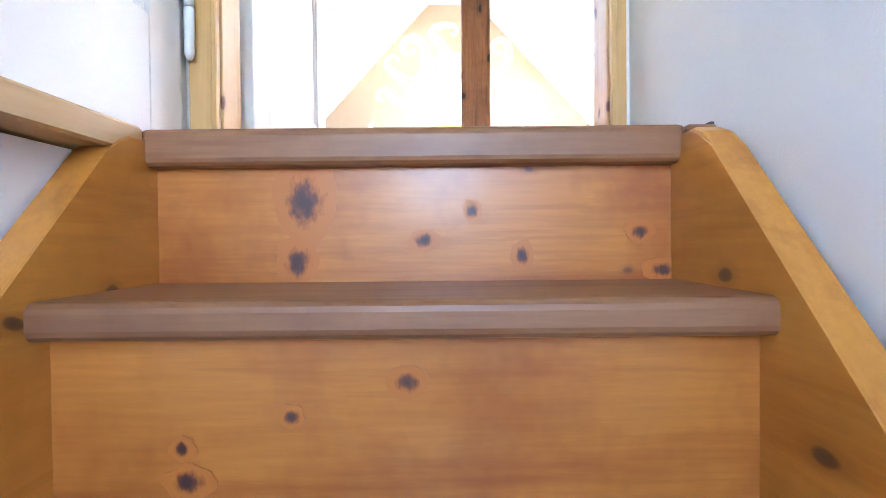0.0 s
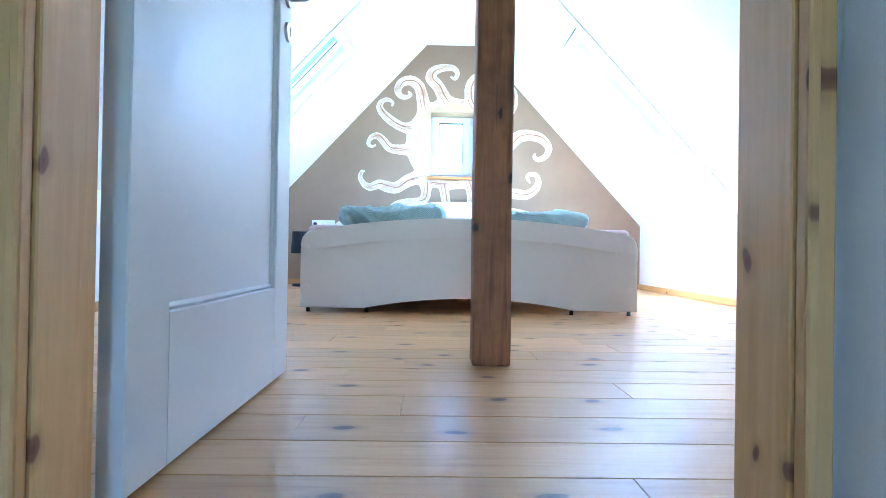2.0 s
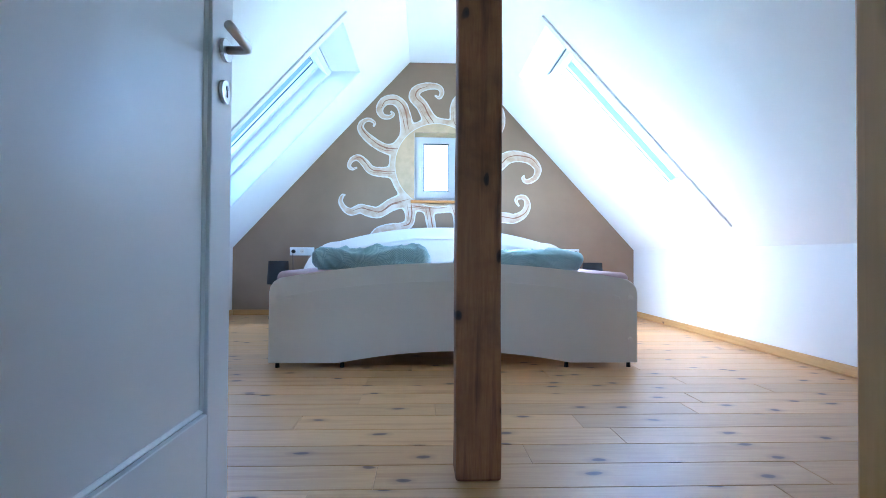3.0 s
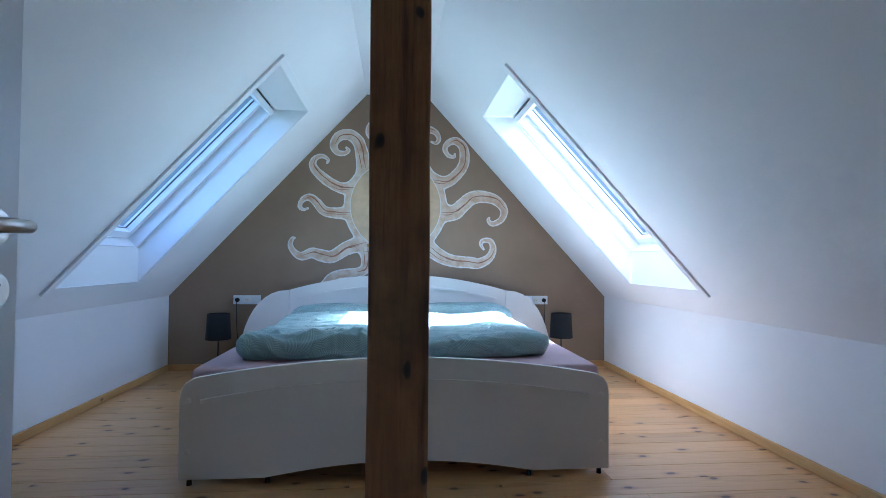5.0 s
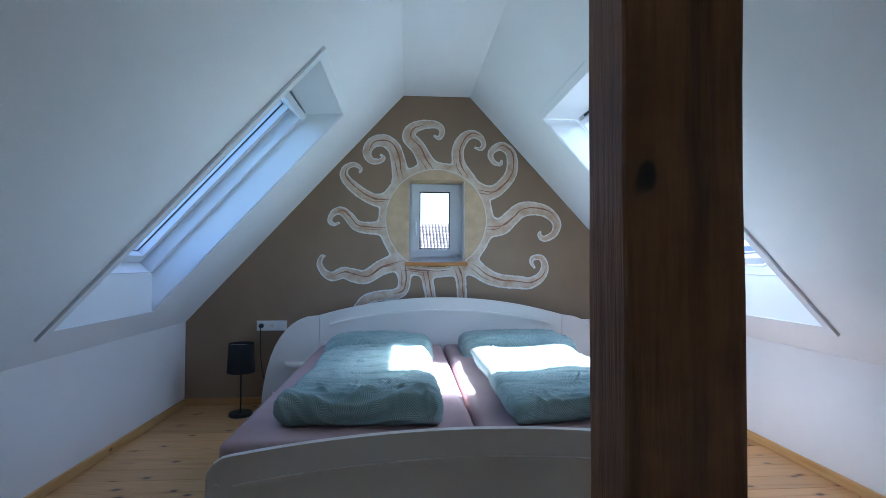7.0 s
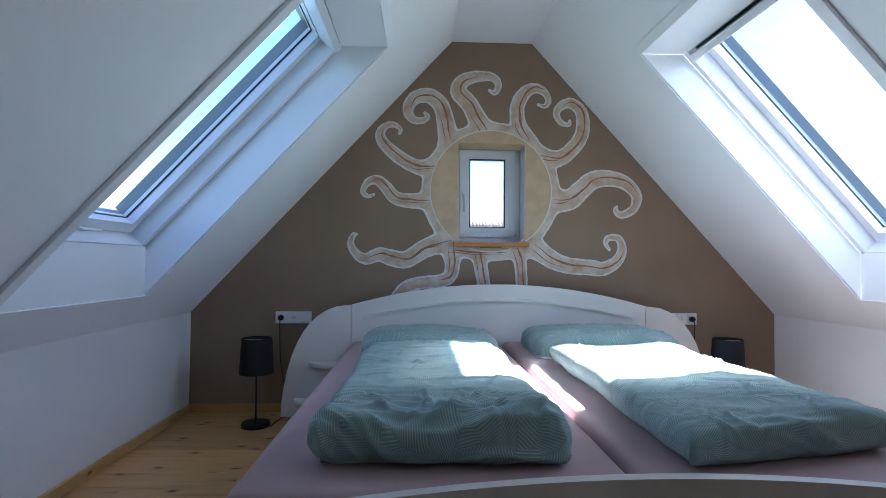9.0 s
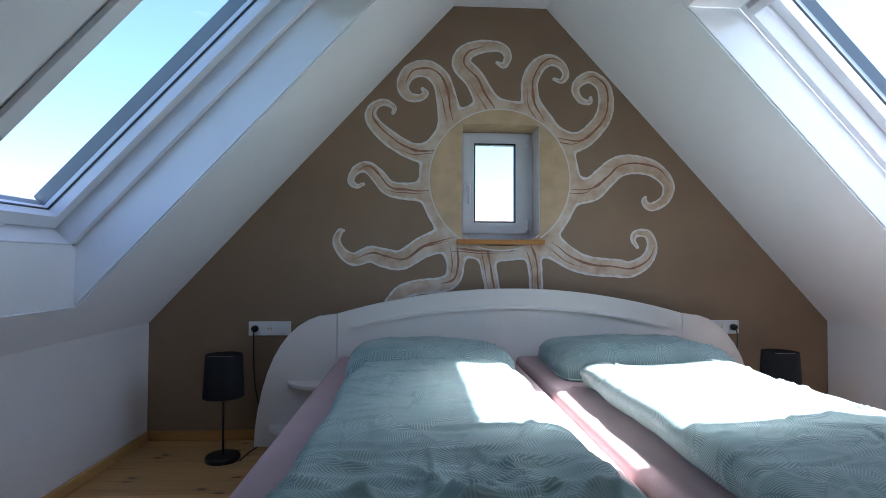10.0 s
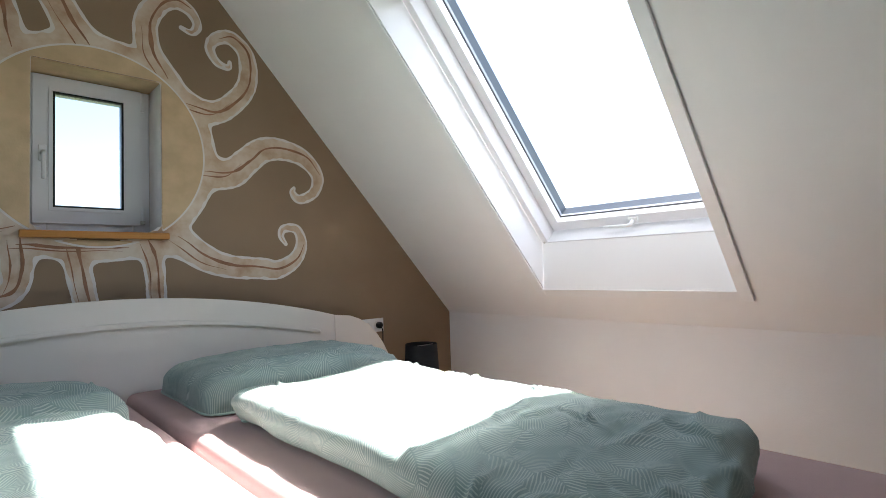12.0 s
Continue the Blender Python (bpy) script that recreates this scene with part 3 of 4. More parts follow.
part("hinge_pin", box(0.152, 0.172, 0.158, 0.172, 1.208, 1.226, 0.002), STEEL, win, "grey metal hinge corner")
part("sill", box(-0.303, 0.222, -0.042, 0.190, 1.128, 1.157, 0.004, 2), SILLWOOD, win, "oiled pine window sill board")


# ---- roof windows ----
def roof_window(side, number, label):
    place, length = slope(side)
    th = math.asin((TOP - KNEE) / length)
    y0, y1 = SKY_Y
    v0, v1 = SKY_V
    low, high = v0 + DEPTH * math.tan(th), v1 - DEPTH / math.tan(th)
    w = structure(thing("window_%d" % number, label, "roof window"), label, "roof window")
    for a, b in ((y0, y0 + 0.006), (y1 - 0.006, y1)):
        part("lining", prism([(v0 + 0.002, 0.0), (low, DEPTH), (high, DEPTH), (v1 - 0.002, 0.0)], lambda p, q, d: place(d, p, q), a, b), LINING, w, "white lining board")
    part("lining", prism([(v0, 0.0), (low, DEPTH), (v0, DEPTH)], lambda p, q, d: place(d, p, q), y0 + 0.006, y1 - 0.006), LINING, w, "white lining board")
    part("lining", prism([(v1, 0.0), (high, DEPTH), (v1, DEPTH)], lambda p, q, d: place(d, p, q), y0 + 0.006, y1 - 0.006), LINING, w, "white lining board")
    t = 0.050
    for r, up in ((rect(y0 - t, y0, v0 - t, v1 + t), 0.016), (rect(y1, y1 + t, v0 - t, v1 + t), 0.008), (rect(y0, y1, v0 - t, v0), 0.008), (rect(y0, y1, v1, v1 + t), 0.008)):
        part("casing", prism(r, place, -up, -0.0005, 0.002), LINING, w, "white flat casing strip")
    bar_frame(w, "window_frame", place, y0 + 0.006, y1 - 0.006, low - 0.03, high + 0.03, 0.036, DEPTH + 0.001, DEPTH + 0.15, PVC)
    s0, s1, q0, q1 = y0 + 0.044, y1 - 0.044, low + 0.012, high - 0.012
    sash = part("sash", plate(rect(s0, s1, q0, q1), [rect(s0 + 0.050, s1 - 0.050, q0 + 0.055, q1 - 0.055)], place, DEPTH + 0.085, DEPTH + 0.152), PVC, w, "white pivoting sash")
    part("gasket", plate(rect(s0 + 0.046, s1 - 0.046, q0 + 0.051, q1 - 0.051), [rect(s0 + 0.053, s1 - 0.053, q0 + 0.058, q1 - 0.058)], place, DEPTH + 0.125, DEPTH + 0.133), RUBBER, sash)
    pane = part("pane", prism(rect(s0 + 0.045, s1 - 0.045, q0 + 0.05, q1 - 0.05), place, DEPTH + 0.135, DEPTH + 0.141), GLASS, sash)
    pane.visible_shadow = False
    part("outer_cover", plate(rect(s0 + 0.010, s1 - 0.010, q0 + 0.012, q1 - 0.012), [rect(s0 + 0.049, s1 - 0.049, q0 + 0.054, q1 - 0.054)], place, DEPTH + 0.154, DEPTH + 0.205), COVER, sash, "grey metal outer cover frame")
    part("ventilation_bar", prism(rect(s0 + 0.02, s1 - 0.02, q1 - 0.052, q1 - 0.012), place, DEPTH - 0.030, DEPTH + 0.086, 0.006), PVC, sash, "white ventilation bar")
    part("grille", prism(rect(s0 + 0.03, s1 - 0.03, q1 - 0.010, q1 + 0.004), place, DEPTH + 0.030, DEPTH + 0.086), BLACKMETAL, sash, "dark ventilation slot")
    m = 0.5 * (s0 + s1)
    hold = part("handle", tube([place(m - 0.03, q0 + 0.028, DEPTH + 0.083), place(m - 0.03, q0 + 0.028, DEPTH + 0.05), place(m - 0.015, q0 + 0.028, DEPTH + 0.04), place(m + 0.105, q0 + 0.030, DEPTH + 0.042)], [0.010, 0.009, 0.008, 0.006], 10), LINING, sash, "small white window handle", smooth=True)
    part("handle_plate", prism(rect(m - 0.055, m - 0.010, q0 + 0.012, q0 + 0.044), place, DEPTH + 0.075, DEPTH + 0.086, 0.003), LINING, sash)
    for y in (s0 - 0.022, s1 + 0.022):
        part("screw", tube([place(y, low + 0.004, DEPTH + 0.002), place(y, low + 0.004, DEPTH - 0.003)], 0.006, 10), STEEL, w)
    return w


roof_window(-1, 2, "white roof window in a deep splayed lining")
roof_window(1, 3, "white roof window in a deep splayed lining")


# ---- painted sun on the gable wall ----
mural = thing("sun_mural", "painted cream sun with curling octopus-like rays around the window", "mural")


def ribbon(points, widths, y):
    """A flat painted stroke on the gable wall: a line of (x, z) with widths that run smoothly along it."""
    line = spline([(p[0], p[1], 0) for p in points], 9)
    n = len(line)
    bm = bmesh.new()
    rows = []
    for i, p in enumerate(line):
        along = (line[min(i + 1, n - 1)] - line[max(i - 1, 0)]).normalized()
        nrm = Vector((-along.y, along.x, 0))
        w = np.interp(i / (n - 1), np.linspace(0, 1, len(widths)), widths) * (1 + 0.5 * noise.noise(Vector((p.x * 30, p.y * 30, 2))))
        p = p + nrm * 0.008 * noise.noise(Vector((p.x * 9, p.y * 9, 5)))
        rows.append([bm.verts.new((p.x + nrm.x * w * e, y, p.y + nrm.y * w * e)) for e in (0.5, -0.5)])
    for a, b in zip(rows, rows[1:]):
        bm.faces.new((a[0], a[1], b[1], b[0]))
    return bm


STROKES = []


def sun_ray(points, width, tip=0.022):
    shares = (1.25, 1.02, 0.95, 0.74, 0.50, 0.36) if tip < 0.05 else (1.25, 1.0, 0.92, 0.88, 0.86, 0.85)
    STROKES.append((points, [width * share for share in shares] + [tip]))
    mid = points[:max(3, len(points) * 2 // 3)]
    part("vein", ribbon([(x + width * 0.12, z + width * 0.05) for x, z in mid], [0.002, 0.016, 0.008, 0.012, 0.002], -0.0066), VEIN, mural, "rust brown painted vein")
    part("vein", ribbon([(x - width * 0.20, z - width * 0.14) for x, z in mid[:3]], [0.001, 0.007, 0.003, 0.001], -0.0064), VEIN, mural, "rust brown painted vein")


def painted_area(inset, y, wobble, seed):
    """One layer of the painted octopus sun: every place nearer than its stroke's width, with soft webs where strokes meet."""
    step = 0.0075
    xs, zs = np.arange(-1.10, 1.08, step), np.arange(0.72, 2.40, step)
    gx, gz = np.meshgrid(xs, zs)
    soft = np.zeros_like(gx)
    k = 0.015
    for points, widths in STROKES:
        line = spline([(p[0], p[1], 0) for p in points], 10)
        best = np.full_like(gx, 9.0)
        for i, p in enumerate(line):
            w = np.interp(i / (len(line) - 1), np.linspace(0, 1, len(widths)), widths) / 2
            best = np.minimum(best, np.hypot(gx - p.x, gz - p.y) - w)
        soft += np.exp(-np.clip(best, -0.2, 0.4) / k)
    ring = np.abs(np.hypot(gx - SUN_C[0], gz - SUN_C[1]) - SUN_R - 0.020) - 0.036
    soft += np.exp(-np.clip(ring, -0.2, 0.4) / k)
    field = -k * np.log(soft) + inset
    field += wobble * (np.sin(gx * 61 + seed) * np.sin(gz * 53 + 2 * seed) + 0.6 * np.sin(gx * 131 + gz * 90 + seed))
    field = np.where(np.hypot(gx - SUN_C[0], gz - SUN_C[1]) < SUN_R - 0.03, 1.0, field)
    return field_mesh(field, xs, zs, y)


def field_mesh(field, xs, zs, y):
    """Fills every place of a grid where the field is below zero."""
    verts, faces, seen = [], [], {}

    def vert(key, x, z):
        if key not in seen:
            seen[key] = len(verts)
            verts.append((x, y, z))
        return seen[key]

    for j in range(len(zs) - 1):
        for i in range(len(xs) - 1):
            f = field[j, i], field[j, i + 1], field[j + 1, i + 1], field[j + 1, i]
            if min(f) >= 0:
                continue
            c = ((i, j), (i + 1, j), (i + 1, j + 1), (i, j + 1))
            loop = []
            for n in range(4):
                a, b, fa, fb = c[n], c[(n + 1) % 4], f[n], f[(n + 1) % 4]
                if fa < 0:
                    loop.append(vert(a, xs[a[0]], zs[a[1]]))
                if (fa < 0) != (fb < 0):
                    t = fa / (fa - fb)
                    loop.append(vert((min(a, b), max(a, b)), xs[a[0]] + t * (xs[b[0]] - xs[a[0]]), zs[a[1]] + t * (zs[b[1]] - zs[a[1]])))
            if len(loop) > 2:
                faces.append(loop)
    bm = bmesh.new()
    bv = [bm.verts.new(v) for v in verts]
    for loop in faces:
        if len(set(loop)) > 2:
            bm.faces.new([bv[n] for n in dict.fromkeys(loop)])
    return bm


SUN_C, SUN_R = (-0.041, 1.515), 0.427


def disc(r, y):
    """A round wash of paint that stops at the window opening and the sill."""
    step = 0.006
    xs, zs = np.arange(-0.48, 0.40, step), np.arange(1.08, 1.96, step)
    gx, gz = np.meshgrid(xs, zs)
    hole = np.maximum(np.maximum(WIN[0] + 0.001 - gx, gx - WIN[1] + 0.001), np.maximum(1.120 - gz, gz - WIN[3] + 0.001))
    return field_mesh(np.maximum(np.hypot(gx - SUN_C[0], gz - SUN_C[1]) - r, -hole), xs, zs, y)


part("rim", disc(SUN_R, -0.0078), HALO, mural, "thin white line round the sun")
part("face", disc(SUN_R - 0.008, -0.0092), CREAM, mural, "cream yellow sun disc")
sun_ray([(-0.085, 1.930), (-0.132, 2.003), (-0.196, 2.120), (-0.271, 2.205), (-0.248, 2.276), (-0.155, 2.316), (-0.039, 2.315), (0.006, 2.263), (-0.018, 2.205), (-0.058, 2.221)], 0.125, 0.022)
sun_ray([(0.217, 1.863), (0.153, 1.981), (0.139, 2.101), (0.183, 2.199), (0.252, 2.243), (0.320, 2.226), (0.359, 2.168), (0.336, 2.120), (0.289, 2.128)], 0.105, 0.022)
sun_ray([(0.291, 1.764), (0.433, 1.752), (0.539, 1.832), (0.601, 1.939), (0.594, 2.079), (0.519, 2.144), (0.448, 2.121), (0.417, 2.066), (0.449, 2.005), (0.504, 1.992), (0.513, 2.020)], 0.105, 0.022)
sun_ray([(0.371, 1.451), (0.510, 1.464), (0.592, 1.533), (0.672, 1.599), (0.781, 1.618), (0.909, 1.586), (0.988, 1.498), (0.966, 1.406), (0.882, 1.360), (0.839, 1.392), (0.847, 1.419)], 0.135, 0.022)
sun_ray([(0.252, 1.143), (0.387, 1.044), (0.506, 1.003), (0.662, 0.990), (0.750, 0.983), (0.841, 1.029), (0.885, 1.111), (0.860, 1.193), (0.787, 1.199), (0.769, 1.159), (0.794, 1.117)], 0.115, 0.024)
sun_ray([(0.131, 1.122), (0.167, 1.012), (0.181, 0.800)], 0.1, 0.075)
sun_ray([(-0.129, 1.120), (-0.113, 1.011), (-0.074, 0.800)], 0.11, 0.085)
sun_ray([(-0.315, 1.133), (-0.306, 0.995), (-0.330, 0.917), (-0.407, 0.886), (-0.515, 0.877), (-0.622, 0.845), (-0.683, 0.780)], 0.105, 0.085)
sun_ray([(-0.327, 1.169), (-0.485, 1.117), (-0.623, 1.036), (-0.731, 1.047), (-0.808, 1.068), (-0.901, 1.037), (-0.970, 1.076), (-1.005, 1.144), (-0.987, 1.199), (-0.965, 1.206)], 0.12, 0.02)
sun_ray([(-0.464, 1.442), (-0.612, 1.441), (-0.705, 1.462), (-0.769, 1.534), (-0.833, 1.582), (-0.895, 1.562), (-0.925, 1.502), (-0.893, 1.468), (-0.852, 1.480)], 0.095, 0.022)
sun_ray([(-0.419, 1.681), (-0.537, 1.673), (-0.632, 1.711), (-0.744, 1.791), (-0.809, 1.873), (-0.795, 1.939), (-0.732, 1.969), (-0.674, 1.940), (-0.680, 1.906)], 0.1, 0.022)
sun_ray([(-0.340, 1.859), (-0.361, 1.995), (-0.400, 2.114), (-0.481, 2.174), (-0.577, 2.155), (-0.623, 2.075), (-0.590, 2.008), (-0.526, 1.999), (-0.485, 2.026), (-0.505, 2.053)], 0.115, 0.022)
sun_ray([(-0.320, 1.095), (-0.130, 1.088), (0.060, 1.088), (0.250, 1.098)], 0.075, 0.085)
part("outline", painted_area(0.0, -0.0020, 0.0012, 1.0), HALO, mural, "pale brushed outline of the curling rays")
part("ray_paint", painted_area(0.0115, -0.0042, 0.0030, 4.0), RAY, mural, "pinkish cream body of the curling rays")


# ---- bed ----
bed = thing("double_bed", "white lacquered double bed with arched head and foot boards", "bed")
FY = -2.467


def arch(x0, x1, side, mid, n=20):
    return [(x0 + (x1 - x0) * k / n, side + (mid - side) * (1 - (2 * k / n - 1) ** 2)) for k in range(n + 1)]


def rounded_board(x0, x1, low, side, mid, arch_w, arch_h, r):
    """A foot board: arched top with round shoulders, a shallow arch cut out of the bottom."""
    top = arch(x0 + r, x1 - r, side, mid)
    left = [(x0 + r - r * math.cos(a), side - r + r * math.sin(a)) for a in (0.0, 0.4, 0.8, 1.2)]
    right = [(x1 - r + r * math.cos(a), side - r + r * math.sin(a)) for a in (1.2, 0.8, 0.4, 0.0)]
    m = 0.5 * (x0 + x1)
    cut = arch(m + arch_w, m - arch_w, low, low + arch_h, 16)
    return [(x0, low)] + left + top + right + [(x1, low)] + cut


part("foot_board", prism(rounded_board(-0.985, 0.985, 0.025, 0.478, 0.557, 0.62, 0.062, 0.085), on_y, FY, FY + 0.03, 0.006), BEDWHITE, bed, "arched white foot board")


def raised_line(x0, x1, side, mid, y, w):
    pts = arch(x0, x1, side, mid, 30)
    outline = [(x, z + w / 2) for x, z in pts] + [(x, z - w / 2) for x, z in reversed(pts)]
    return prism(outline, on_y, y - 0.014, y + 0.002, 0.004)


part("moulding", raised_line(-0.89, 0.885, 0.372, 0.452, FY, 0.019), BEDWHITE, bed, "arched decorative moulding")
for x in (-0.945, 0.945):
    for z in (0.15, 0.375):
        part("screw_cap", tube([(x, FY + 0.001, z), (x, FY - 0.004, z), (x, FY - 0.006, z)], [0.012, 0.012, 0.006], 14), BEDWHITE, bed)
for x in (-0.94, -0.60, 0.60, 0.94):
    part("foot", tube([(x, FY + 0.015, 0.0), (x, FY + 0.015, 0.026)], [0.012, 0.010], 12), RUBBER, bed, "small dark foot")
for x in (-0.984, 0.984):
    part("side_rail", box(min(x, x * 0.98), max(x, x * 0.98), FY + 0.03, -0.19, 0.14, 0.36, 0.004), BEDWHITE, bed)
part("centre_beam", box(-0.03, 0.03, FY + 0.03, -0.19, 0.10, 0.26), BEDWHITE, bed)
part("slatted_base", box(-0.935, 0.935, FY + 0.035, -0.20, 0.262, 0.300), TRIM_X, bed)
for y in (-1.75, -0.7):
    part("centre_leg", box(-0.03, 0.03, y, y + 0.05, 0.0, 0.10), TRIM, bed)


def head_outline(w, shoulder, mid):
    """The head board's arched middle."""
    return [(-w, 0.06)] + arch(-w, w, shoulder, mid, 24) + [(w, 0.06)]


part("head_board", prism(head_outline(0.968, 0.738, 0.875), on_y, -0.19, -0.155, 0.002), BEDWHITE, bed, "arched white head board")
part("moulding", raised_line(-0.89, 0.878, 0.662, 0.772, -0.19, 0.019), BEDWHITE, bed, "arched decorative moulding")
for s in (-1, 1):
    wing = [(s * 0.971, 0.02), (s * 0.971, 0.736)] + [(s * (0.974 + 0.40 * math.sin(a) ** 0.9 + 0.04 * (a / 1.57) ** 4), 0.02 + 0.716 * math.cos(a) ** 0.75) for a in (0.2, 0.35, 0.5, 0.65, 0.8, 0.95, 1.1, 1.25, 1.4, 1.5)] + [(s * 1.412, 0.02)]
    wing_ob = part("side_wing", prism(wing, on_y, -0.188, -0.155, 0.0015), BEDWHITE, bed, "curved white side wing with shelves")
    for z, reach, deep in ((0.350, 0.265, 0.15), (0.115, 0.36, 0.19)):
        pts = [(s * 0.97, -0.186)] + [(s * (0.97 + reach * math.cos(a)), -0.186 - deep * math.sin(a)) for a in (0.0, 0.3, 0.6, 0.9, 1.2, 1.57)]
        part("shelf", prism(pts, on_z, z, z + 0.025, 0.006), BEDWHITE, wing_ob, "rounded white corner shelf")


def lie_flat(bm):
    """Gives the cloth its print coordinates, in metres, as seen from above."""
    uv = bm.loops.layers.uv.new("UVMap")
    for f in bm.faces:
        for l in f.loops:
            l[uv].uv = (l.vert.co.x, l.vert.co.y)


def duvet_body(x0, x1, y0, y1, z0, thick, seed, taper, slack, skew, folds):
    """A folded duvet: flat top, bulging sides, creases across it and deeper folds at its foot end."""
    rnd = random.Random(seed)
    w, l, r = (x1 - x0) / 2, (y1 - y0) / 2, thick * 0.5
    cx, cy = (x0 + x1) / 2, (y0 + y1) / 2
    arc = r * 2.75
    pw, pl = w - r + arc, l - r + arc
    nx, ny = 126, 190
    creases = []
    for k in range(80):
        lean = rnd.gauss(0, 0.30) if rnd.random() < 0.8 else rnd.gauss(1.3, 0.3)
        y = y0 + (y1 - y0) * rnd.random() ** 1.35
        creases.append((rnd.uniform(x0, x1), y, math.cos(lean), math.sin(lean), rnd.uniform(0.05, 0.17), rnd.uniform(0.007, 0.014), rnd.choice((1, 1, 1, -0.8)) * rnd.uniform(0.005, 0.012), rnd.uniform(-2.5, 2.5)))
    for x, y, lean, half, wide, high in folds:
        creases.append((x, y, math.cos(lean), math.sin(lean), half, wide, high, rnd.uniform(-0.8, 0.8)))
    bm = bmesh.new()
    uv = bm.loops.layers.uv.new("UVMap")
    grid, flat = [], {}
    for j in range(ny + 1):
        for i in range(nx + 1):
            px, py = pw * (2 * i / nx - 1), pl * (2 * j / ny - 1)
            ox, oy = max(0.0, abs(px) - (w - r)), max(0.0, abs(py) - (l - r))
            far, near = math.hypot(ox, oy), max(ox, oy)
            a = near / r
            out = r * math.sin(a) if near > 0 else 0.0
            n = max(1e-6, far ** 0.6 * near ** 0.4)
            dx, dy = math.copysign(ox / n, px), math.copysign(oy / n, py)
            x = cx + max(-(w - r), min(w - r, px)) + dx * out
            y = cy + max(-(l - r), min(l - r, py)) + dy * out
            q = Vector((cx + px, cy + py, seed))
            up = 0.0
            for mx, my, c, sn, half, wide, high, bend in creases:
                ux, uy = q.x - mx, q.y - my
                along = ux * c + uy * sn
                if abs(along) < half:
                    across = -ux * sn + uy * c - bend * along * along
                    if abs(across) < 3 * wide:
                        t = across / wide
                        up += high * (1 - (along / half) ** 2) * (math.exp(-abs(t) * 1.4) - 0.45 * math.exp(-(t - 1.5) ** 2))
            foot = max(0.0, min(1.0, (y0 + 0.42 - q.y) / 0.42))
            bend = noise.noise(q * 3.1)
            drape = (1 - abs(noise.noise(Vector((q.x * 3.2 + seed, q.y * 6.5 + 1.6 * bend, 2.0))))) ** 5
            small = (1 - abs(noise.noise(Vector((q.x * 6.0 + seed, q.y * 13 + 2.2 * bend, 5.0))))) ** 6
            up += 0.020 * noise.noise(q * 2.6) + 0.006 * noise.noise(q * 7) + 0.0012 * noise.noise(q * 30) + slack * (drape * (0.004 + 0.030 * foot) + small * (0.003 + 0.010 * foot))
            side = min(1.0, a / 1.57) if near > 0 else 0.0
            rim = w - abs(px) + (arc - r)
            up -= 0.030 * max(0.0, 1 - max(0.0, rim) / 0.20) ** 2
            under = max(0.0, math.cos(a)) if near > 0 else 1.0
            z = z0 + r + r * (math.cos(a) if near > 0 else 1.0) + up * under
            x += dx * side * (0.7 * up - 0.008 + 0.014 * noise.noise(q * 5.5))
            y += dy * side * (0.7 * up - 0.008 + 0.016 * noise.noise(q * 5.5 + Vector((7, 0, 0))))
            x += (x - cx) * taper * -(y - cy) / l
            y += skew * (x - cx) / w * (0.5 - 0.5 * (y - cy) / l)
            v = bm.verts.new((x, y, max(z0 + 0.001, z)))
            grid.append(v)
            flat[v] = (q.x, q.y)
    for j in range(ny):
        for i in range(nx):
            k = j * (nx + 1) + i
            bm.faces.new((grid[k], grid[k + 1], grid[k + nx + 2], grid[k + nx + 1]))
    edge = [(i, 0) for i in range(nx)] + [(nx, j) for j in range(ny)] + [(i, ny) for i in range(nx, 0, -1)] + [(0, j) for j in range(ny, 0, -1)]
    ring = [grid[j * (nx + 1) + i] for i, j in edge]
    bm.faces.new(list(reversed(ring)))
    for f in bm.faces:
        for lp in f.loops:
            lp[uv].uv = flat[lp.vert]
    lip = [v.co.copy() + Vector((0, 0, 0.003)) for v in ring[::4]]
    return bm, lip + lip[:1]


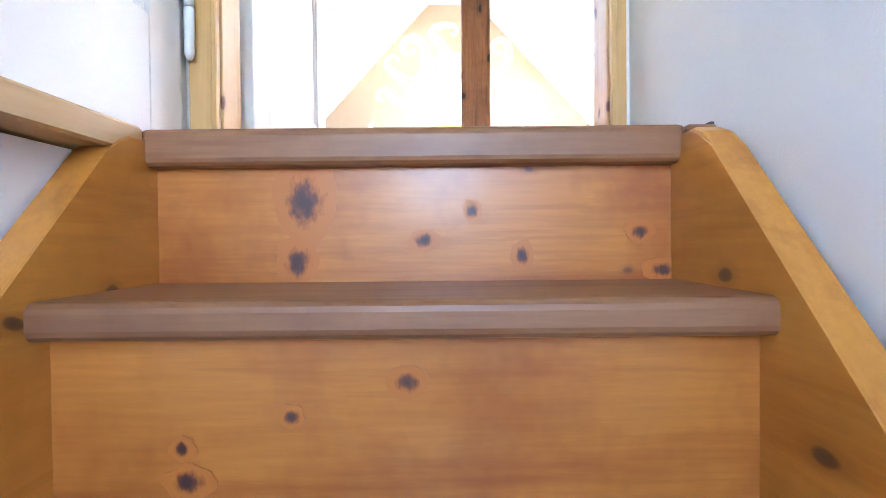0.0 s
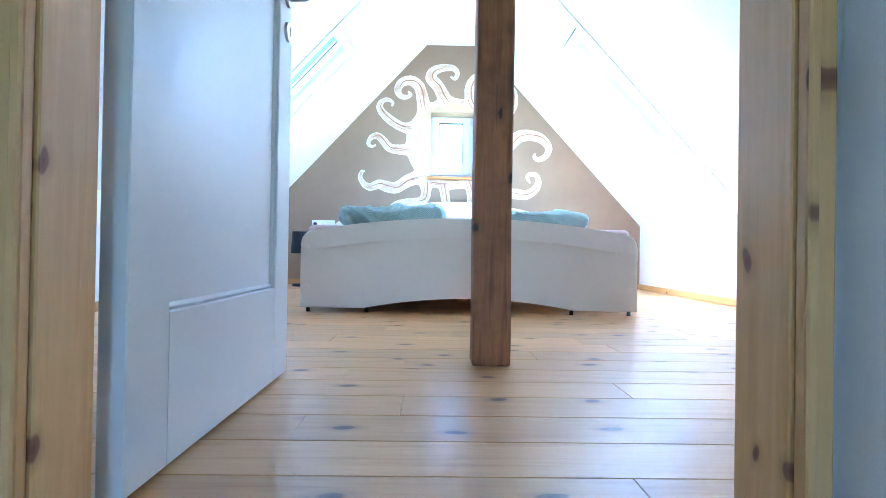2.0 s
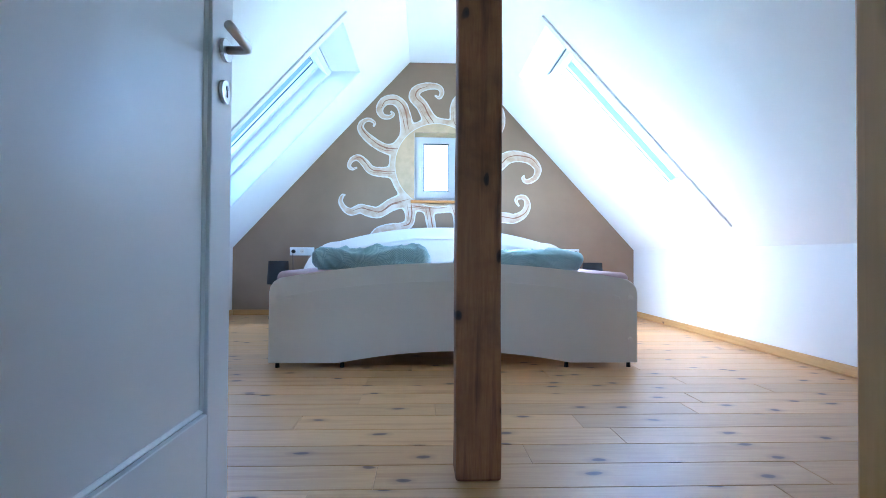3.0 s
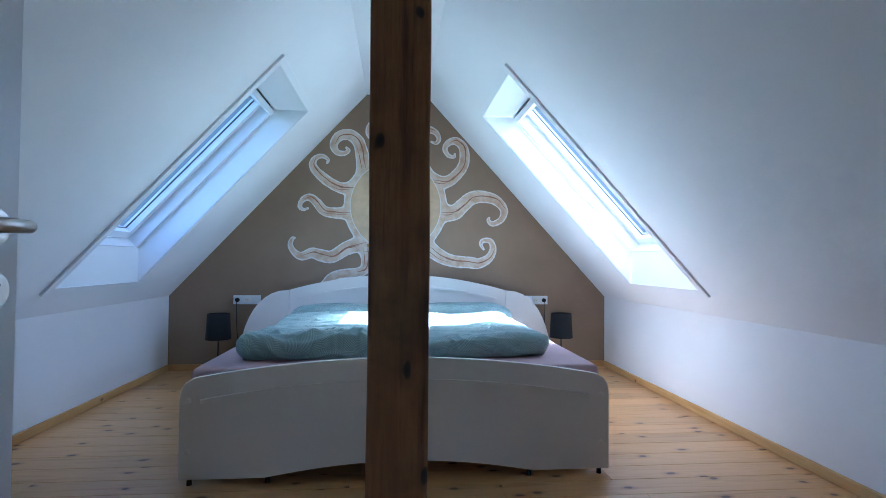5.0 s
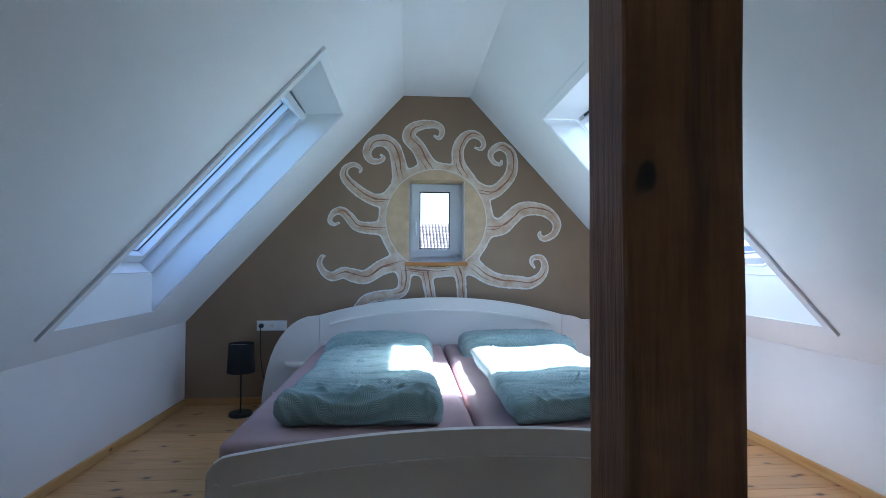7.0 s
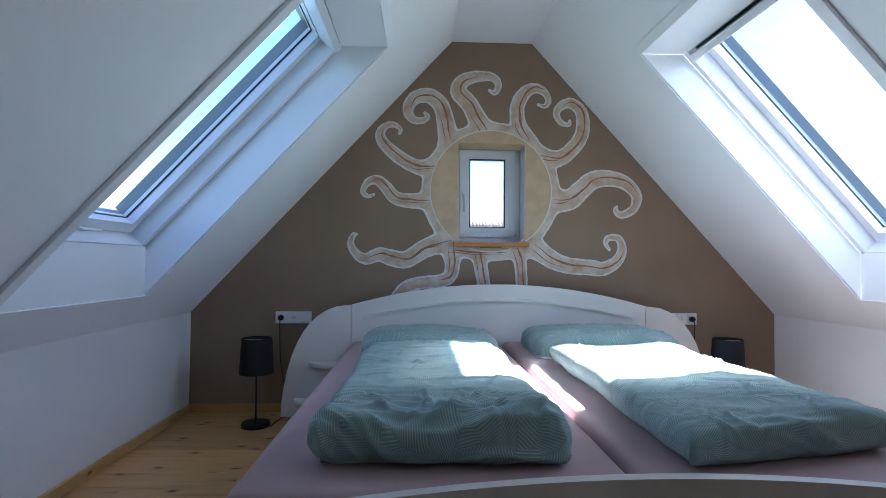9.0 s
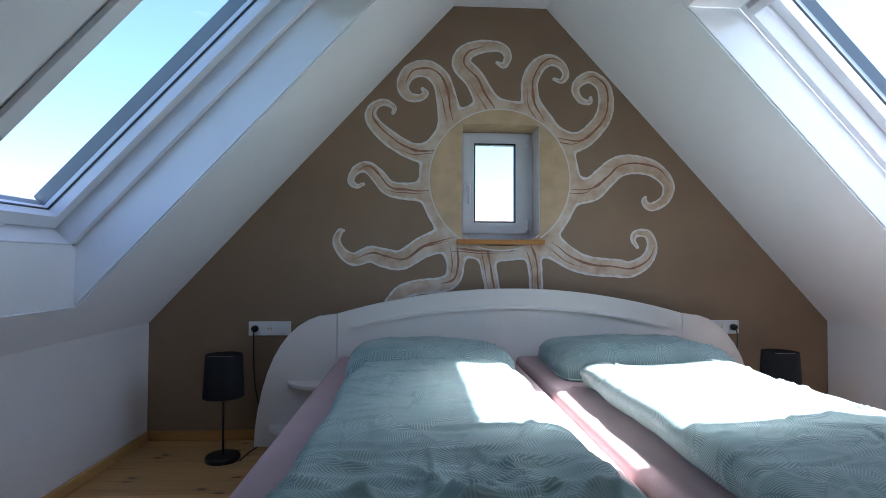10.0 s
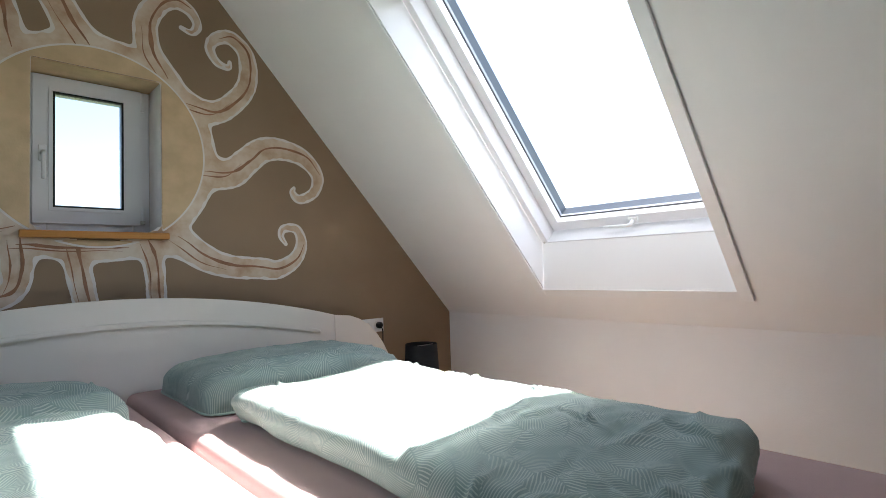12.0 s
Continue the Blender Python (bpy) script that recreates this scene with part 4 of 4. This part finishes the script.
def cushion(x0, x1, y0, y1, z0, thick, fold, seed, nx=60, ny=84, power=0.30, flat=6, taper=0.0):
    """A soft filled cloth: a boxy puffed body with folds across it and a flat underside; also gives the line of its hem."""
    bm = bmesh.new()
    top, low, rim = [], [], {}
    for j in range(ny + 1):
        for i in range(nx + 1):
            u, v = 2 * i / nx - 1, 2 * j / ny - 1
            su, sv = math.copysign(abs(u) ** 0.72, u), math.copysign(abs(v) ** 0.72, v)
            e = max(0.0, 1 - abs(su) ** flat) * max(0.0, 1 - abs(sv) ** flat)
            x, y = (x0 + x1) / 2 + su * (x1 - x0) / 2, (y0 + y1) / 2 + sv * (y1 - y0) / 2
            q = Vector((x * 2.4 + seed, y * 2.4, seed))
            x += 0.010 * noise.noise(q * 2 + Vector((9, 0, 0))) * abs(su)
            y += 0.014 * noise.noise(q * 2 + Vector((0, 9, 0))) * abs(sv)
            x += (x - (x0 + x1) / 2) * taper * -sv
            round_off = -0.022 * abs(su * sv) ** 8
            x -= math.copysign(round_off, su)
            y -= math.copysign(round_off, sv)
            h = e ** power
            near = max(0.0, 1 - (y - y0) / max(0.01, (y1 - y0) * 0.55))
            broad = noise.noise(q * 1.1)
            warp = 0.6 * noise.noise(Vector((x * 2.5, y * 2.5, seed + 4)))
            ridge = (1 - abs(noise.noise(Vector((x * 2.2 + seed, y * 8.5 + warp * 3, 3))))) ** 7
            crease = (1 - abs(noise.noise(Vector((x * 4.2 + seed + warp, y * 19 + warp * 7, 5))))) ** 11
            slack = max(0.0, noise.noise(Vector((x * 3 + seed, y * 3, 6))) + 0.15)
            ridge2 = (1 - abs(noise.noise(Vector((x * 6.0 + seed, y * 15 + warp * 4, 8))))) ** 6
            fine = noise.noise(Vector((x * 16, y * 28 + seed, 1)))
            z = z0 + thick * h + h * (0.018 * broad + 0.022 * ridge * (0.2 + near) + 0.008 * ridge2 * (0.4 + near) + 0.013 * crease * (0.35 + near) * (0.3 + slack * 2) + 0.0024 * fine) + fold * h * near
            top.append(bm.verts.new((x, y, z + 0.004)))
            inner = 0 < i < nx and 0 < j < ny
            low.append(bm.verts.new((x, y, z0 + 0.002)) if inner else top[-1])
            if not inner:
                rim[(i, j)] = Vector((x, y, z0 + 0.006))
    for layer in (top, low):
        for j in range(ny):
            for i in range(nx):
                a = j * (nx + 1) + i
                q = (layer[a], layer[a + 1], layer[a + nx + 2], layer[a + nx + 1])
                if len(set(q)) == 4 and bm.faces.get(q) is None:
                    bm.faces.new(q)
    lie_flat(bm)
    loop = [(i, 0) for i in range(0, nx, 3)] + [(nx, j) for j in range(0, ny, 3)] + [(i, ny) for i in range(nx, 0, -3)] + [(0, j) for j in range(ny, -1, -3)]
    return bm, [rim[k] for k in loop]


for x0, x1 in ((-0.962, -0.008), (0.008, 0.962)):
    m = thing("mattress", "mattress covered with a mauve fitted sheet", "mattress", group="mattresses on the bed")
    bm = box(x0, x1, FY + 0.045, -0.2, 0.302, 0.508, 0.035, 4)
    part("cover", bm, SHEET, m, smooth=True)
    part("piping", tube(spline([(x0 + 0.004, FY + 0.06, 0.42), (x0 + 0.001, -1.2, 0.42), (x0 + 0.004, -0.22, 0.42)], 6), 0.004, 6), SHEET, m)

def bedding(name, label, group, made):
    body, hem = made
    t = thing(name, label, name, group=group)
    part("cover", body, CLOTH, t, smooth=True)
    part("hem", tube(hem, 0.004, 6), CLOTH, t, "sewn hem of the cover", smooth=True)


bedding("duvet", "puffed sage green leaf-print duvet with folds across its foot end", "duvets on the bed", duvet_body(-0.805, -0.135, -2.280, -0.84, 0.509, 0.106, 17, 0.025, 0.9, 0.0, (
    (-0.66, -2.17, 0.10, 0.17, 0.030, 0.024), (-0.32, -2.18, -0.12, 0.20, 0.034, 0.026), (-0.48, -2.24, 0.5, 0.12, 0.022, 0.018), (-0.30, -1.80, -0.10, 0.22, 0.014, 0.010), (-0.70, -1.72, 0.35, 0.16, 0.013, 0.009), (-0.50, -1.93, 0.05, 0.26, 0.020, 0.010))))
bedding("duvet", "puffed sage green leaf-print duvet lying half in the sun", "duvets on the bed", duvet_body(0.110, 0.800, -2.270, -0.93, 0.509, 0.106, 53, 0.0, 0.3, 0.07, (
    (0.24, -2.20, 0.25, 0.12, 0.022, 0.012), (0.55, -2.09, -0.2, 0.18, 0.026, 0.014), (0.66, -2.16, 0.15, 0.12, 0.022, 0.014), (0.45, -1.72, 1.1, 0.12, 0.013, 0.007))))
bedding("pillow", "sage green leaf-print pillow against the head board", "pillows on the bed", cushion(*(-0.845, -0.105, -0.90, -0.28, 0.510, 0.120, 0.0, 3.1, 72, 60, 0.24, 5)))
bedding("pillow", "sage green leaf-print pillow against the head board", "pillows on the bed", cushion(*(0.105, 0.900, -0.86, -0.28, 0.510, 0.130, 0.0, 8.9, 72, 60, 0.28, 5)))


# ---- lamps, sockets, cables ----
def table_lamp(x, y, label):
    lamp = thing("table_lamp", label, "lamp", (x, y, 0), group="lamps beside the bed")
    part("base", lathe([(0.0, 0.0), (0.084, 0.0), (0.086, 0.004), (0.086, 0.020), (0.080, 0.026), (0.0, 0.028)], 36), BLACKMETAL, lamp, "round black base", smooth=False)
    part("stem", tube([(0, 0, 0.026), (0, 0, 0.40)], 0.006, 12), BLACKMETAL, lamp, "thin black stem", smooth=True)
    part("shade", lathe([(0.102, 0.325), (0.090, 0.541), (0.088, 0.541), (0.100, 0.325), (0.102, 0.325)], 40), BLACK, lamp, "black drum shade", smooth=True)
    part("spider", tube([(-0.087, 0, 0.530), (0.087, 0, 0.530)], 0.002, 6), STEEL, lamp)
    part("bulb", lathe([(0.0, 0.495), (0.016, 0.49), (0.024, 0.465), (0.020, 0.44), (0.012, 0.41), (0.012, 0.39)], 16), SOCKET, lamp, "white bulb", smooth=True)
    return lamp


table_lamp(-1.530, -0.310, "black table lamp with a drum shade standing on the floor")
table_lamp(1.451, -0.316, "black table lamp with a drum shade standing on the floor")


def socket_strip(x0, label, kinds):
    """A row of gangs with one shared white frame; s is a socket, w a switch."""
    g, h, z = 0.0803, 0.081, 0.595
    strip = thing("wall_socket", label, "wall socket", (x0, 0, z))
    part("frame", box(0, g * len(kinds), -0.0095, -0.0005, 0, h, 0.003, 2), SOCKET, strip)
    for i, kind in enumerate(kinds):
        c = g * (i + 0.5)
        if kind == "w":
            part("rocker", box(c - 0.028, c + 0.028, -0.0135, -0.009, h / 2 - 0.028, h / 2 + 0.028, 0.002), SOCKET, strip, "white switch rocker")
        else:
            cup = part("socket_insert", plate([(c + 0.028 * sx, h / 2 + 0.028 * sz) for sx, sz in ((-1, -1), (1, -1), (1, 1), (-1, 1))], [[(c + 0.020 * math.cos(a * math.pi / 12), h / 2 + 0.020 * math.sin(a * math.pi / 12)) for a in range(24)]], on_y, -0.0135, -0.009), SOCKET, strip)
            part("cup", tube([(c, -0.0100, h / 2), (c, -0.0094, h / 2)], 0.0205, 20), BEDWHITE, cup)
            for dx in (-0.0095, 0.0095):
                part("contact", tube([(c + dx, -0.0108, h / 2), (c + dx, -0.0098, h / 2)], 0.003, 8), RUBBER, cup)
    return strip


socket_strip(-1.503, "white double wall socket with a switch above the lamp", "ssw")
socket_strip(1.176, "white wall socket strip half behind the head board", "wss")


def lamp_cable(x, reach, label):
    c = thing("lamp_cable", label, "cable")
    z = 0.595 + 0.0405
    part("plug", tube([(x, -0.012, z), (x, -0.034, z), (x, -0.044, z - 0.004)], [0.019, 0.019, 0.011], 18), RUBBER, c, "black plug in the socket", smooth=True)
    part("cord", tube(spline([(x, -0.042, z - 0.004), (x + 0.002, -0.052, z - 0.06), (x + 0.012 * reach, -0.05, 0.33), (x + 0.06 * reach, -0.06, 0.12), (x + 0.07 * reach, -0.10, 0.02), (x + 0.04 * reach, -0.24, 0.007), (x + reach * 0.10 - (0.05 if reach < 0 else 0.07), -0.34, 0.007)], 8), 0.0035, 7), RUBBER, c, smooth=True)


lamp_cable(-1.503 + 0.0402, 1, "black lamp cable plugged into the wall")
lamp_cable(1.176 + 0.0803 * 2.5, -1, "black lamp cable plugged into the wall")

# ---- outside ----
structure(part("ground", box(-900, 900, -900, 900, -6.3, -6.0), GRASS), "grassy ground around the house", "ground")


def neighbour_house(x, y, turn):
    """A plain rendered house with a tiled saddle roof."""
    h = thing("house", "neighbouring house with a weathered clay tile roof", "house", (x, y, -6.0))
    h.rotation_euler = (0, 0, radians(turn))
    part("wall", box(-9, 9, -4, 4, 0, 4.8), RENDERED, h)
    part("roof", prism([(-4.6, 4.5), (4.6, 4.5), (0, 9.95)], on_x, -9.4, 9.4), TILE, h)
    sy, sz = 4.6 / math.hypot(4.6, 5.45), 5.45 / math.hypot(4.6, 5.45)
    verts, faces = [], []
    rows, cols, w, l = 20, 82, 0.228, 0.345
    for r in range(rows):
        for c in range(cols):
            base = len(verts)
            for j in (0, 1):
                s = r * l + j * (l + 0.03)
                lift = 0.10 - 0.085 * j
                for k in range(5):
                    verts.append((-9.35 + (c + k / 4) * w, -4.6 + s * sy - lift * sz, 4.5 + s * sz + lift * sy + 0.08 * math.sin(math.pi * k / 4)))
            for k in range(4):
                faces.append((base + k, base + k + 1, base + 6 + k, base + 5 + k))
    me = bpy.data.meshes.new("tiles")
    me.from_pydata(verts, [], faces)
    me.materials.append(TILE)
    ob = new("tiles", me)
    ob.parent = h
    tagged(ob, "rows of clay tiles", kind="stuff")
    for sx in (-5, 0, 5):
        wdw = part("window", box(sx - 0.6, sx + 0.6, -4.03, -3.97, 1.2, 2.6, 0.02), PVC, h)
        part("glazing", box(sx - 0.5, sx + 0.5, -4.05, -4.028, 1.3, 2.5), GLASS, wdw)
    return h


neighbour_house(1.0, 32.0, 4)


def spruce(x, y, height, seed):
    """A conifer: tapered trunk, whorled drooping limbs and many needle sprays."""
    rnd = random.Random(seed)
    t = thing("spruce", "dark green spruce standing beyond the roof window", "tree", (x, y, -6.0))
    part("trunk", tube([(0, 0, 0), (0.05, 0, height * 0.5), (0, 0.03, height)], [height * 0.02, height * 0.012, 0.02], 10), BARK, t, smooth=True)
    verts, faces = [], []
    z = height * 0.12
    while z < height * 0.985:
        f = 1 - z / height
        reach = height * 0.34 * f ** 0.85 + 0.12
        for _ in range(6):
            a = rnd.uniform(0, 6.283)
            r = reach * rnd.uniform(0.65, 1.1)
            d = Vector((math.cos(a), math.sin(a), 0))
            for k in range(int(6 + r * 9)):
                s = rnd.uniform(0.12, 1.0) * r
                p = d * s + Vector((0, 0, z - 0.22 * s + 0.10 * s * s / max(r, 0.1) + rnd.uniform(-0.06, 0.06)))
                for q in range(2):
                    b = a + rnd.uniform(-1.3, 1.3)
                    l = rnd.uniform(0.18, 0.42) * (0.5 + 0.5 * f)
                    e = Vector((math.cos(b), math.sin(b), rnd.uniform(-0.55, 0.15))) * l
                    o = Vector((-math.sin(b), math.cos(b), rnd.uniform(-0.3, 0.3))) * l * 0.16
                    n = len(verts)
                    verts += [p - o * 0.5, p + e * 0.5 - o, p + e, p + e * 0.5 + o, p + o * 0.5]
                    faces.append((n, n + 1, n + 2, n + 3, n + 4))
        z += height * 0.019
    me = bpy.data.meshes.new("crown")
    me.from_pydata([tuple(v) for v in verts], [], faces)
    me.materials.append(LEAFGREEN)
    ob = new("crown", me)
    ob.parent = t


spruce(-14.0, 17.6, 10.7, 4)
spruce(-15.6, 15.4, 9.3, 9)

# ---- floorboards ----
floor = structure(thing("floor", "varnished pine plank floor with dark knots", "floor"), "varnished pine plank floor with dark knots", "floor")
part("subfloor", box(XL, XR, YB, 0.0, -0.12, -0.020), SHADOWGAP, floor)
part("subfloor", box(HL, HR, NOSE + 0.11, YB, -0.12, -0.020), SHADOWGAP, floor)
W = 0.152
rnd = random.Random(12)
cache = {}


def plank(x0, x1, y0, y1):
    l, w = round(x1 - x0, 2), round(y1 - y0, 3)
    if (l, w) not in cache:
        bm = box(-l / 2, l / 2, -w / 2 + 0.0006, w / 2 - 0.0006, -0.0195, 0.0, 0.0016)
        me = bpy.data.meshes.new("plank")
        bm.to_mesh(me)
        bm.free()
        me.materials.append(FLOOR)
        cache[(l, w)] = me
    ob = new("plank", cache[(l, w)])
    ob.location = ((x0 + x1) / 2, (y0 + y1) / 2, 0)
    ob.parent = floor


rows = [-3.445 + W * k for k in range(-13, 24)]
known = {-3.597: 0.475, -4.205: 0.288, -3.901: -0.30, -4.813: 0.11, -4.509: -0.48, -3.293: -0.126, -3.445: -0.615, -2.837: -0.437}
for y in rows:
    y0, y1 = max(y, NOSE + 0.121), min(y + W, -0.0005)
    if y1 - y0 < 0.02:
        continue
    if y0 < YB - 0.14:
        plank(HL + 0.004, HR - 0.001, y0, y1)
        continue
    cuts = [c for k, c in known.items() if abs(k - y) < 0.01]
    if not cuts:
        cuts = [round(rnd.uniform(-1.2, 1.2), 2)]
    if cuts[0] > -0.4:
        cuts.append(cuts[0] - rnd.choice((1.4, 1.6, 1.2)))
    if cuts[0] < 0.6:
        cuts.append(cuts[0] + rnd.choice((1.2, 1.0, 1.5)))
    left, right = (XL + 0.001, XR - 0.001) if y1 > YB + 0.01 else (DL + 0.001, DR - 0.001)
    xs = [left] + sorted(c for c in cuts if left + 0.15 < c < right - 0.15) + [right]
    for a, b in zip(xs, xs[1:]):
        plank(a, b, y0, y1)
